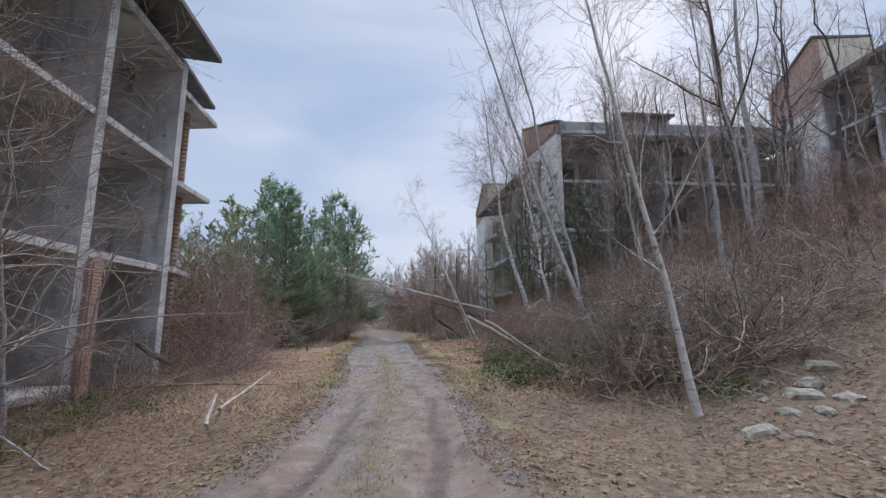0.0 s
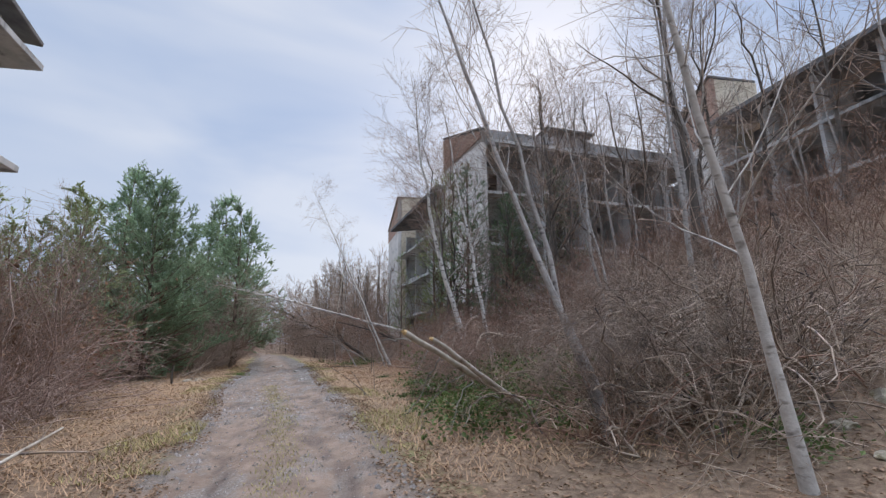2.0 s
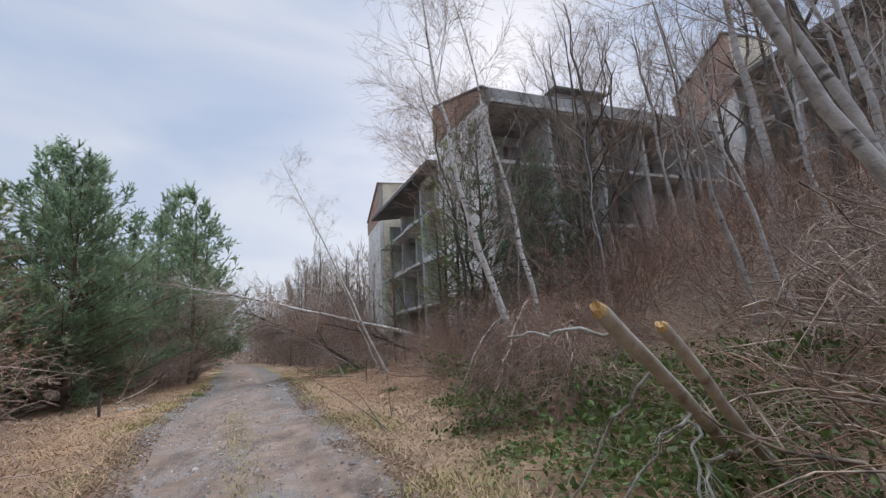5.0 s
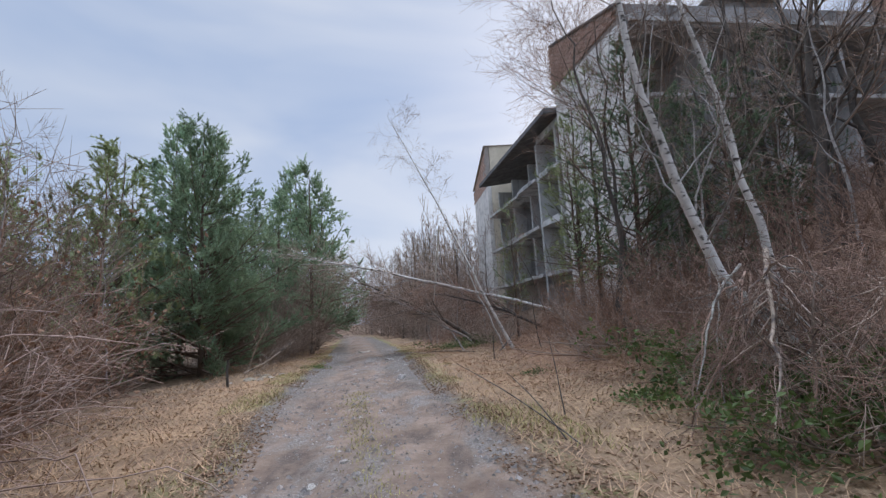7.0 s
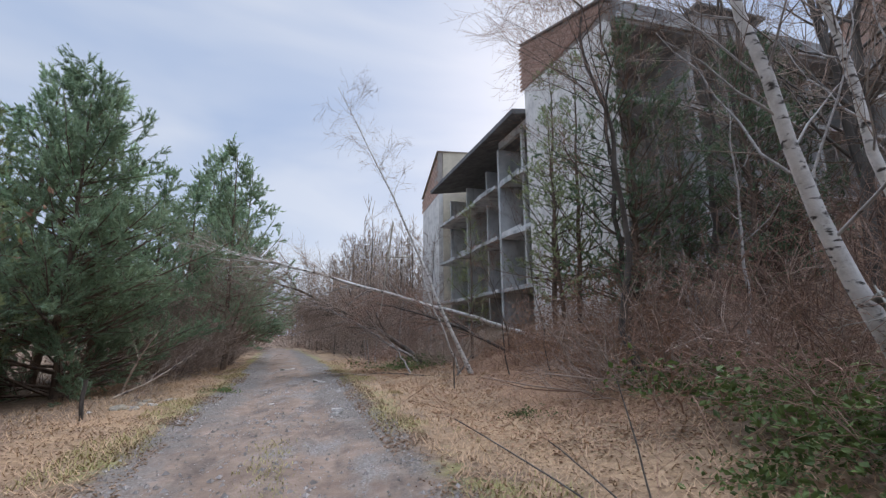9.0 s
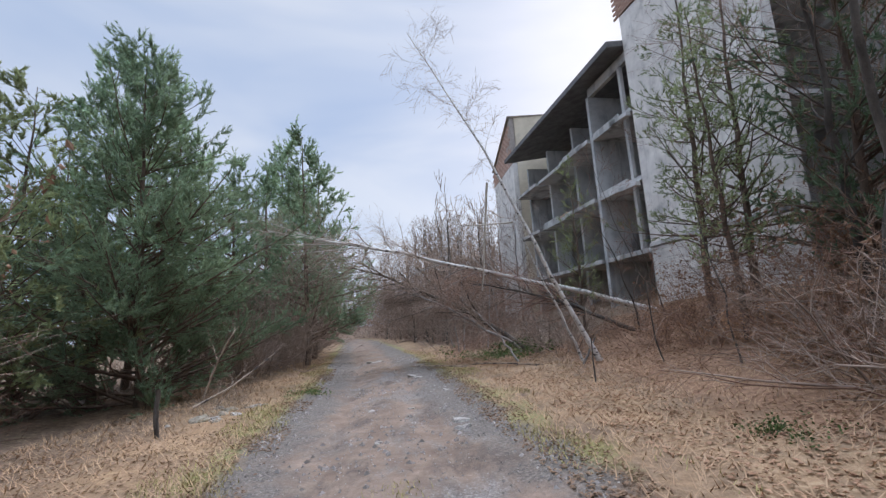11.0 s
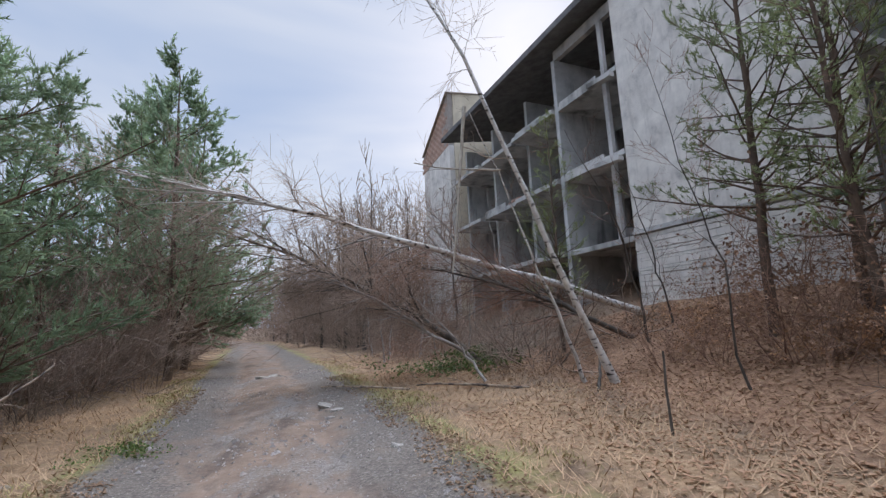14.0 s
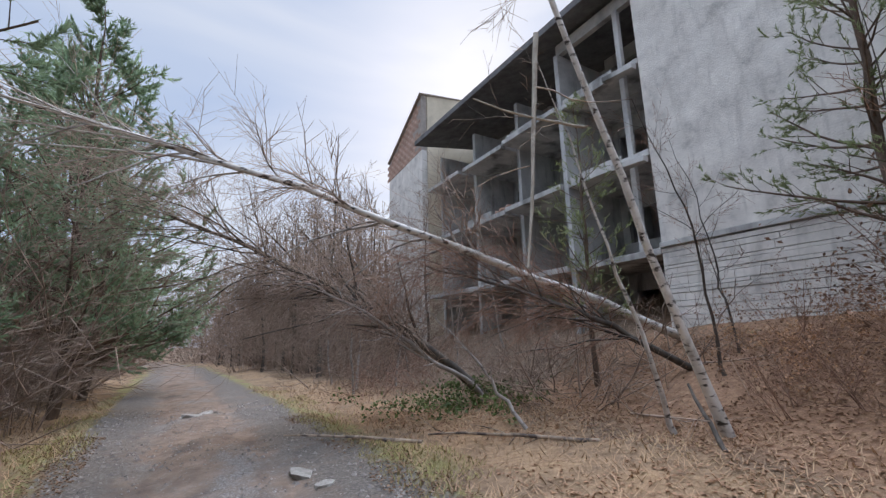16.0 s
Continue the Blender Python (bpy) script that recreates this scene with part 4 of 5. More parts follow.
# fallen birch across the track, and the darker stems under it
def fallen(seed, foot, tip, radius, label, bark, bow=(0, 0, 0.4), k1=30, length=1.9, twig="twig", start=0.25, name="fallen_birch", sag=-0.03, tips=0):
    rng = np.random.default_rng(seed)
    ob = thing(name, (0, 0, 0), label, "fallen tree", "fallen trees over the track")
    P = stem(rng, foot, tip, bow, 16, 0.03)
    R = radius * (1 - 0.86 * np.linspace(0, 1, 16)[None])
    tube_part("trunk", P, R, 9, bark, ob)
    P1, R1 = sprout(rng, P, R, k1, start, 1.0, length, 32, sag, 0.1, 7, 0.45)
    for i in range(k1):
        tube_part("limb", P1[i:i + 1], R1[i:i + 1], 4, "grey_bark" if bark == "birch" else bark, ob)
    if tips:
        Pt, Rt = sprout(rng, P, R, tips, 0.66, 0.97, 3.8, 9, -0.02, 0.05, 9, 0.6, taper=0.35, thin=0.2, least=0.006)
        for i in range(tips):
            tube_part("limb", Pt[i:i + 1], Rt[i:i + 1], 4, "pale_bark", ob)
        Pu, Ru = sprout(rng, Pt, Rt, 9, 0.15, 1.0, 0.9, 28, -0.05, 0.1, 4, 0.5, least=0.0035)
        stuff(many_tubes("tip_twigs", [(Pu, Ru, 3)], twig, ob))
    P2, R2 = sprout(rng, P1, R1, 9, 0.15, 1.0, length * 0.55, 40, sag - 0.03, 0.14, 4, 0.6)
    P3, R3 = sprout(rng, P2, R2, 7, 0.15, 1.0, length * 0.28, 38, sag, 0.14, 2, 0.7, least=0.003)
    stuff(many_tubes("crown", [(P2, R2, 3), (P3, R3, 3)], twig, ob))


fallen(201, (5.5, 31.0, 1.40), (-7.6, 29.9, 4.75), 0.112, "fallen white birch hanging over the track", "birch", (0.0, -0.25, 0.05), k1=26, length=2.0, start=0.4, sag=-0.03, tips=6)
fallen(202, (1.2, 33.0, 0.2), (-5.2, 31.6, 3.6), 0.12, "dark fallen tree arching over the verge", "bark", (0, 0, 0.35), k1=42, length=2.7)
fallen(203, (0.9, 32.4, 0.2), (-3.8, 31.2, 2.8), 0.06, "thin pale fallen stem over the verge", "grey_bark", (0, 0, 0.25), length=1.3)
fallen(204, (4.6, 29.6, 0.55), (-1.2, 30.2, 2.7), 0.08, "dark fallen tree among the brush", "bark", (0, 0, 0.3), length=1.9, twig="red_twig")
fallen(205, (0.2, 29.6, 0.1), (-1.3, 30.2, 2.0), 0.035, "thin leaning dead stem", "grey_bark", (0, 0, 0.0), length=0.5, k1=6)


# pines on the west side
hero = pine(301, 10.3, 3.9, "dense young pine with blue-green needles beside the track", whorls=19, arms=8, per1=12, per2=4, tufts=30, start=0.05, blade=0.012, length=0.12, power=0.85, shoot=0.42)
place(hero, [(-10.35, 28.1, 1.0)], seed=1, tilt=1)
p2 = pine(302, 9.4, 2.9, "dense young pine with blue-green needles", start=0.15, whorls=13, arms=6, per1=8, per2=3, tufts=14, blade=0.026, length=0.14, power=0.9, shoot=0.42)
place(p2, [(-9.5, 42.7, 1.33), (-11.6, 40.5, 0.9), (-12.6, 29.6, 0.9), (-14.0, 33.0, 1.0), (-11.4, 36.0, 0.8), (-12.6, 48, 1.25), (-8.5, 37.6, 0.95), (-12.2, 33.4, 0.95), (-11.4, 45.5, 1.2)], seed=2, tilt=2)
p3 = pine(303, 8.7, 3.1, "olive-green young pine among bare shrubs", start=0.08, whorls=12, arms=6, per1=8, per2=2, tufts=14, mat="olive", blade=0.026, length=0.15, power=0.8)
place(p3, [(-17.5, 23.0, 1.0), (-14.6, 21.8, 0.9), (-16.5, 33, 1.15), (-15.6, 25.0, 0.95), (-14, 18.6, 0.75), (-12.6, 25.4, 0.95), (-13.9, 28.4, 1.1), (-16.8, 19.8, 0.9), (-13.2, 22.6, 0.72), (-19.5, 26, 1.05), (-15.2, 27.2, 0.9), (-12.0, 17.9, 0.6)], seed=3, tilt=2)
# darker pines by the blind wall
p4 = pine(304, 10.2, 1.8, "thin pine with sparse needles in front of the white wall", whorls=15, arms=5, per1=7, per2=2, tufts=13, start=0.24, bare=0.25, base_r=0.10, shoot=0.26, blade=0.012, length=0.09, power=0.6, mat="olive")
place(p4, [(4.62, 26.65, 1.0), (4.8, 25.3, 0.95), (3.95, 24.6, 0.75), (3.0, 31.2, 0.66)], seed=4, tilt=1)
p5 = pine(305, 9.8, 2.5, "dark spruce close to the slope", whorls=17, arms=6, per1=7, per2=2, tufts=17, blade=0.017, length=0.10, shoot=0.26, start=0.14, mat="dark_needle")
place(p5, [(5.2, 22.9, 0.9), (7.4, 24.0, 0.8), (6.6, 20.8, 0.75), (9.4, 22.4, 0.85)], seed=5, tilt=2)

# bare trees on the slope and behind the blocks
t1 = bare_tree(401, (0.3, 0.2, 11), 0.12, "tall bare tree with fine upright twigs", k1=13, k2=7, k3=5, length=3.0)
t2 = bare_tree(402, (-0.6, 0.3, 9), 0.08, "bare tree with fine upright twigs", k1=12, k2=7, k3=5, length=2.4, bark="grey_bark")
t3 = bare_tree(403, (0.5, -0.4, 12.5), 0.16, "tall dark bare tree with forked limbs", k1=12, k2=8, k3=6, start=0.25, length=4.2, angle=40, wiggle=0.12)
t4 = bare_tree(404, (0.2, 0.5, 7), 0.045, "thin bare sapling with upright twigs", bark="grey_bark", k1=11, k2=6, k3=4, length=1.6)
rr = random.Random(21)


def free(x, y):
    """Not on the track, in a building, or where single trees stand."""
    o = x - float(track_x(y))
    if abs(o) < 3.0:
        return False
    if x > 6.0 - max(0, (y - 31.8)) * 0.15 - 0.6 and x < 24.5 and 25.6 < y < 53:
        return x > 7.5 and y < 25.9
    if x > 23.5 and 10 < y < 34:
        return False
    if x < -6.6 and y < 17.2:
        return False
    return True


def scatter(n, x0, x1, y0, y1, gap=1.0, seed=0):
    r = random.Random(seed)
    out, tries = [], 0
    while len(out) < n and tries < n * 60:
        tries += 1
        x, y = r.uniform(x0, x1), r.uniform(y0, y1)
        if free(x, y) and all((x - a) ** 2 + (y - b) ** 2 > gap * gap for a, b in out):
            out.append((x, y))
    return out


def beside(side, lo, hi, y0, y1, n, seed, k0=0.9, k1=1.3):
    """Spots along one side of the track, lo to hi metres from its middle."""
    r = random.Random(seed)
    out = []
    while len(out) < n:
        y = r.uniform(y0, y1)
        x = float(track_x(y)) + side * r.uniform(lo, hi)
        if free(x, y) or y > 53:
            out.append((x, y, r.uniform(k0, k1)))
    return out


place(t1, scatter(11, 8, 23, 13, 25, 1.6, 1) + [(14, 34), (18, 35), (21, 34), (12, 36), (26, 36)], seed=11)
place(t2, scatter(9, 6.5, 22, 11, 25, 1.4, 3), seed=12)
place(t3, [(7.6, 19.4, 0.85), (9.4, 20.6, 0.95), (6.6, 22.0, 0.8), (11.6, 21.4, 1.0), (13.5, 22.0), (10.2, 23.5, 1.15), (16.5, 20.5), (19.5, 23.5), (14.6, 15.2, 0.9), (17, 38, 1.2), (20, 37, 1.2)], seed=13)
place(t4, scatter(16, 4.8, 16, 9, 25, 1.0, 6) + scatter(10, -1.5, 4, 36, 46, 1.2, 7) + [(-8.9, 18.3, 1.0), (-12, 20.5, 0.9), (-10.5, 23.5, 0.8)], seed=14)
t6 = bare_tree(406, (0.6, 0.3, 7.5), 0.07, "grey bare tree whose twigs hang before the concrete block", k1=20, k2=8, k3=6, start=0.1, length=3.6, angle=72, up=0.03, twig="twig", bark="grey_bark", limb_w=0.24)
place(t6, [(-5.7, 4.9, 0.85), (-6.3, 6.4, 0.9), (-5.75, 3.1, 0.9), (-6.0, 3.9, 0.95), (-5.6, 2.3, 1.0), (-6.4, 5.6, 1.0)], seed=16, tilt=3)
# woods at the end of the track
t5 = bare_tree(405, (0.3, 0.3, 10), 0.11, "bare woodland tree along the far track", k1=13, k2=5, k3=1, length=2.9, start=0.16, far=True, least=0.022)
woods = beside(-1, 3.4, 12, 46, 95, 30, 51, 0.75, 1.2) + beside(1, 3.4, 16, 53, 80, 36, 52, 0.9, 1.4)
woods += beside(1, 4.2, 9.5, 43, 66, 20, 53, 0.9, 1.2)
woods += [(rr.uniform(-34, 14), rr.uniform(84, 104), rr.uniform(0.9, 1.4)) for _ in range(18)]
woods += [(rr.uniform(-60, 30), rr.uniform(106, 125), rr.uniform(1.2, 1.6)) for _ in range(20)]
woods += beside(1, 4.5, 13, 42, 58, 18, 57, 0.9, 1.25)
woods = [w for w in woods if abs(w[0] - float(track_x(w[1]))) > 3]
place(t5, woods, seed=15)

# thickets
s1 = shrub(501, "reddish-brown leafless thicket of thin stems", 2.3, 0.9, bend=0.24, stems=12, k2=5, k3=3)
s2 = shrub(502, "tangled leafless thicket of thin stems", 1.8, 1.1, stems=14, bend=0.3, twig="twig", thick=0.02, k2=5, k3=4)
s3 = shrub(503, "brown leafless thicket of upright stems", 2.9, 0.45, stems=12, twig="twig", bend=0.16, least=0.006, k2=5, k3=2)
s4 = shrub(504, "shrub with clinging dry brown leaves", 2.2, 0.6, leaves=640)
s5 = shrub(505, "pale dead brush with grey broken twigs", 1.6, 1.2, stems=15, twig="pale_twig", name="brush_pile", category="brush", bend=0.3, thick=0.022)
place(s1, scatter(10, 4.2, 12, 9, 25, 1.0, 31) + scatter(7, 2.9, 5.6, 18, 23, 0.9, 32) + scatter(6, 11, 22.5, 5, 13, 1.3, 77) + beside(-1, 7.8, 11, 17.3, 24, 12, 33, 0.9, 1.3) + beside(-1, 9, 13, 22, 30, 5, 73, 1.2, 1.7) + scatter(11, -1.6, 3.6, 34, 50, 1.2, 34) + beside(-1, 6.5, 9, 31, 46, 6, 61, 0.9, 1.3) + [(-6.0, 8.3, 0.5), (-6.7, 9.3, 0.6), (-6.3, 10.4, 0.6), (-6.5, 7.2, 0.5), (-6.9, 11.6, 0.6), (-7.3, 12.7, 0.7), (-5.9, 6.2, 0.4)], seed=21)
place(s2, scatter(6, 3.4, 9, 7.6, 9.8, 1.0, 35) + scatter(7, 6.5, 10, 10, 14, 0.9, 84) + scatter(7, 3.2, 6, 16.5, 23.5, 0.8, 36) + [(2.7, 14.0, 0.9), (3.1, 14.8, 0.8), (-6.3, 7.4, 0.6), (-6.9, 9.0, 0.7), (-7.2, 11.0, 0.8), (-6.2, 9.8, 0.55), (-5.9, 5.2, 0.5)] + beside(-1, 7.6, 9.5, 17.3, 24, 5, 37, 0.9, 1.3) + scatter(7, 1.6, 4.6, 29.6, 34, 0.9, 62), seed=22)
place(s3, scatter(5, 6.5, 22, 12, 25.5, 1.2, 38) + beside(1, 4.2, 9, 38, 60, 14, 39, 1.0, 1.5) + beside(-1, 4.0, 8, 31, 60, 18, 40, 1.1, 1.9) + [(-8.6, 15.9, 1.2), (-9.2, 16.8, 1.2)]
      + beside(-1, 4.4, 7, 34, 50, 10, 91, 1.2, 1.7) + beside(1, 4.2, 8, 38, 52, 9, 92, 1.0, 1.4) + beside(-1, 3.4, 7, 55, 80, 10, 63, 1.5, 2.4) + beside(1, 3.2, 8, 55, 85, 16, 64, 1.5, 2.6) + [(-26 + i * 2.2, 86 + (i % 3) * 2, 2.2) for i in range(14) if abs(-26 + i * 2.2 - float(track_x(86))) > 3], seed=23)
place(s4, [(-8.6, 13.4, 1.1), (-9.4, 14.9, 1.4), (-9.2, 16.5, 1.5), (-9.6, 18.2, 1.6), (-9.9, 20.2, 1.6), (-10.6, 18.4, 1.4), (-11.5, 16.6, 1.4), (-13.4, 21.2, 1.5), (-13.2, 24.0, 1.3), (4.4, 23.0), (5.0, 24.2), (3.9, 25.6, 0.8), (5.6, 28.6, 0.6), (3.6, 21.3), (-11.3, 21.0, 1.2), (-12.0, 23.0, 1.3), (-12.6, 19.6, 1.3), (5.4, 25.8), (3.4, 26.6, 0.5), (2.9, 27.2, 0.6), (3.3, 25.2, 0.7)], seed=24)
s12 = shrub(512, "rusty dead bracken and leafy brush on the bank", 1.3, 0.9, leaves=900, stems=9, k2=5, k3=3, bend=0.2, name="bracken", foliage="bracken")
place(s12, [(3.4, 23.4, 0.8), (4.2, 22.4, 0.9), (5.0, 23.6, 1.0), (4.4, 24.6, 0.9), (5.6, 25.2, 1.0), (3.6, 25.0, 0.7), (5.9, 27.0, 0.9), (4.9, 27.8, 0.8), (4.0, 27.4, 0.6), (5.3, 29.2, 0.8), (4.3, 20.9, 0.9), (3.2, 21.8, 0.8), (6.2, 23.4, 1.1), (5.7, 22.0, 1.0)], seed=35)
s6 = shrub(506, "wide reddish shrub with long arching bare branches", 2.5, 1.9, stems=16, bend=0.14, k2=5, k3=5)
place(s6, [(-8.3, 15.0, 1.0), (-9.1, 17.4, 0.9), (-8.1, 13.3, 0.8)], seed=26)
place(s5, [(2.9, 9.2), (3.6, 7.8), (5.4, 8.0, 1.2), (4.6, 8.8, 1.3), (6.4, 8.6, 1.2), (3.6, 14.6, 0.9), (-7.3, 26.3, 0.6), (5.8, 9.8)], seed=25)
# long crooked limbs that arch over the bank, and the dark undergrowth behind them
s11 = arching(511, "low bush of long pinkish-brown arching bare branches", "pink_twig", 3.0, 30, 0.015, 0.25, 0.0, "arching_shrub", "shrub")
place(s11, [(-6.9, 14.6, 1.0), (-7.4, 15.9, 1.1), (-6.9, 13.3, 0.8), (-7.6, 14.4, 1.1)], seed=36, tilt=6)
s7 = arching(507, "tangle of long pale crooked dead branches", "pale_twig")
place(s7, [(3.3, 8.6, 1.0), (4.5, 7.9, 0.95), (5.6, 8.6, 1.1), (6.6, 9.2, 1.1), (4.0, 9.7, 1.0), (5.2, 10.2, 1.1), (7.4, 10.4, 1.2), (8.4, 9.4, 1.2), (6.2, 11.6, 1.1), (3.2, 13.6, 0.7), (8.6, 12.2, 1.2)], seed=27, tilt=8)
s8 = arching(508, "tangle of long brown arching bare branches", "red_twig", 1.9, 26, 0.013)
place(s8, [(2.9, 8.4, 0.8), (3.9, 8.6, 0.95), (5.0, 9.3, 1.1), (6.0, 7.8, 1.0), (7.2, 8.6, 1.1), (4.8, 11.0, 1.0), (7.0, 12.6, 1.2), (9.4, 11.0, 1.3), (4.2, 16.8, 0.9), (5.0, 18.2, 1.0), (4.6, 20.0, 1.0)], seed=28, tilt=8)
s9 = shrub(509, "dark brown leafless thicket on the slope", 2.6, 0.6, stems=13, twig="dark_twig", bend=0.2, least=0.006, k2=5, k3=2)
place(s9, scatter(22, 6, 15, 10.5, 19, 1.4, 141) + scatter(20, 7.5, 22, 15, 25, 1.6, 142) + scatter(8, 10, 22, 7, 13, 1.8, 143) + scatter(6, 4.2, 7.2, 17.5, 21.5, 1.0, 144) + [(2.9, 16.2, 0.6), (3.5, 15.8, 0.6), (4.1, 16.0, 0.7), (3.6, 15.0, 0.55), (4.5, 15.2, 0.7), (3.2, 17.2, 0.6), (4.9, 16.6, 0.8), (4.3, 17.9, 0.7), (3.9, 14.2, 0.55)]
      + [(-7.2, 6.6, 0.5), (-7.4, 8.2, 0.55), (-7.1, 4.8, 0.5), (-7.6, 10.2, 0.55), (-6.7, 5.6, 0.45), (-6.9, 3.6, 0.45), (-7.8, 12.9, 0.8), (-6.2, 7.6, 0.4), (-6.0, 4.2, 0.35), (-6.4, 9.2, 0.45), (-6.6, 10.6, 0.45), (-5.7, 5.8, 0.3), (-6.9, 12.2, 0.5), (-6.1, 3.0, 0.4)] + beside(-1, 5.2, 8, 32, 48, 12, 145, 0.7, 1.1) + [(-12.2, 29.4, 0.9), (-11.4, 31.0, 0.9), (-13.2, 27.6, 0.9), (-12.4, 31.4, 1.0), (-14.2, 29.6, 1.1), (-13.4, 25.6, 0.8), (-14.6, 26.8, 1.0)]
      + beside(1, 5, 16, 50, 82, 24, 146, 2.3, 3.2) + beside(-1, 5, 12, 55, 85, 14, 147, 2.2, 3.0), seed=29)
s10 = shrub(510, "tall brown leafless bush beside the track", 4.6, 0.42, stems=16, twig="twig", bend=0.15, least=0.005, k2=8, k3=4, name="tall_shrub")
place(s10, [(-8.4, 15.6, 0.95), (-9.0, 17.2, 1.05), (-9.8, 18.9, 1.1), (-10.8, 20.0, 1.05), (-10.4, 16.6, 1.1), (-11.6, 18.6, 1.15), (-12.8, 22.6, 0.9), (-9.0, 33.4, 0.8), (-8.6, 36.0, 0.9), (-9.4, 38.6, 0.9), (-9.0, 31.6, 0.7), (-9.6, 41.0, 1.0), (-10.6, 44.0, 1.1)], seed=30)


# ---- brambles, logs, sticks, stones ----
def bramble(seed, label, size=1.2, leaves=900, h=0.45):
    rng = np.random.default_rng(seed)
    ob = thing("bramble", (0, 0, 0), label, "bramble", "green brambles on the verge")
    n = 26
    a = rng.random(n) * 2 * math.pi
    p = np.stack([rng.normal(size=n) * size * 0.35, rng.normal(size=n) * size * 0.35, np.full(n, -0.04)], 1)
    d = unit(np.stack([np.cos(a), np.sin(a), np.full(n, 0.9)], 1))
    out = [p]
    for _ in range(5):
        d = unit(d + np.array([0, 0, -0.28]) + rng.normal(size=(n, 3)) * 0.12)
        p = p + d * size * 0.18
        p[:, 2] = np.maximum(p[:, 2], 0.03)
        out.append(p)
    P = np.stack(out, 1)
    R = np.full((n, 6), 0.004)
    stuff(many_tubes("branchwork", [(P, R, 3)], "red_twig", ob))
    pts = P[:, 1:].reshape(-1, 3)
    v, f = leaf_cloud(rng, pts, leaves, 0.085, 0.09)
    v[:, 2] = np.maximum(v[:, 2], 0.01)
    stuff(part("foliage", mesh_of("foliage", v, f, M["leaf"]), ob))
    return ob


b1 = bramble(601, "low green bramble patch among dead twigs")
b2 = bramble(602, "low green bramble patch with arching stems", 0.9, 600)
place(b1, [(2.2, 9.9, 1.0), (2.9, 10.9, 1.1), (3.4, 12.2, 1.2), (2.4, 11.5, 1.0), (3.9, 13.6, 1.2), (4.4, 15.0, 1.2), (3.3, 16.4, 1.0), (0.6, 32.4, 1.2), (1.6, 33.2, 1.1), (-0.2, 33.2, 0.9), (4.2, 17.6, 1.2), (5.0, 12.4, 1.2), (2.9, 11.9, 1.1), (3.6, 11.2, 1.2), (2.0, 10.9, 0.9), (4.3, 12.4, 1.2), (3.0, 14.5, 1.0), (3.8, 14.5, 1.1), (2.4, 14.7, 0.9), (2.9, 16.0, 1.0), (3.5, 17.1, 1.1), (3.6, 16.4, 0.9), (4.1, 18.8, 1.2)], lift=0.0, seed=31)
place(b2, [(1.8, 13.9), (2.5, 15.3), (1.5, 12.5, 0.7), (3.6, 19.2), (-5.6, 27.3, 0.6), (4.6, 7.2, 0.8), (2.1, 16.6), (1.2, 20.6, 0.5), (3.7, 20.4), (-6.6, 8.2, 0.7), (-7.0, 10.2, 0.8), (-6.0, 6.6, 0.6), (-7.3, 11.8, 0.7), (-5.4, 5.2, 0.5), (-6.7, 7.4, 1.0), (-6.2, 5.8, 0.9), (-7.1, 9.2, 1.0), (-6.6, 4.6, 0.9), (-6.3, 3.4, 0.9), (-5.9, 4.6, 0.7), (-6.9, 6.2, 1.0), (-6.0, 8.8, 0.7)], lift=0.0, seed=32)


def log(name, a, b, r0, r1, label, mat="dead_log", broken=True, category="log", bow=(0, 0, 0), branches=0, seed=0, twig="pale_twig", sag=-0.02, reach=0.9, bent=0.25):
    """A dead stem with a splintered end."""
    rng = np.random.default_rng(seed)
    ob = thing(name, (0, 0, 0), label, category)
    n = 10
    P = stem(rng, a, b, bow, n, r0 * bent)
    R = np.linspace(r0, r1, n)[None] * (1 + rng.normal(size=(1, n)) * 0.04)
    tube_part("stem", P, R, 10, mat, ob)
    if broken:
        # splintered tip: a jagged cone of raw wood set into the end
        ax = unit(P[0, -1] - P[0, -2])
        u = unit(np.cross(ax, [0.2, 0.1, 1.0]))
        w = np.cross(ax, u)
        bm = bmesh.new()
        k = 11
        ring = [bm.verts.new(P[0, -1] - ax * 0.01 + r1 * 0.97 * (u * math.cos(i * 6.2832 / k) + w * math.sin(i * 6.2832 / k))) for i in range(k)]
        tips = [bm.verts.new(P[0, -1] + ax * r1 * rng.uniform(0.3, 1.5) + r1 * 0.6 * (u * math.cos(i * 6.2832 / k) + w * math.sin(i * 6.2832 / k))) for i in range(k)]
        mid = bm.verts.new(P[0, -1] + ax * r1 * 0.25)
        for i in range(k):
            j = (i + 1) % k
            bm.faces.new((ring[i], ring[j], tips[j], tips[i]))
            bm.faces.new((tips[i], tips[j], mid))
        part("split_end", bm_mesh("split_end", bm, M["raw_wood"]), ob, "freshly split yellow wood")
    if branches:
        P1, R1 = sprout(rng, P, R, branches, 0.2, 1.0, reach, 50, sag, 0.2, 6, 0.4, taper=0.3)
        for i in range(branches):
            tube_part("branch", P1[i:i + 1], R1[i:i + 1], 5, twig, ob)
        P2, R2 = sprout(rng, P1, R1, 5, 0.2, 1.0, reach * 0.45, 45, sag, 0.2, 4, 0.6)
        stuff(many_tubes("crown", [(P2, R2, 3)], twig, ob))
    return ob


log("broken_log", (2.78, 10.83, 0.3), (0.48, 9.29, 1.55), 0.054, 0.042, "barkless snapped log with a split yellow end", branches=0, seed=1)
log("broken_log", (2.75, 10.45, 0.3), (0.88, 9.36, 1.46), 0.045, 0.034, "second snapped log beside its twin", branches=0, seed=2)
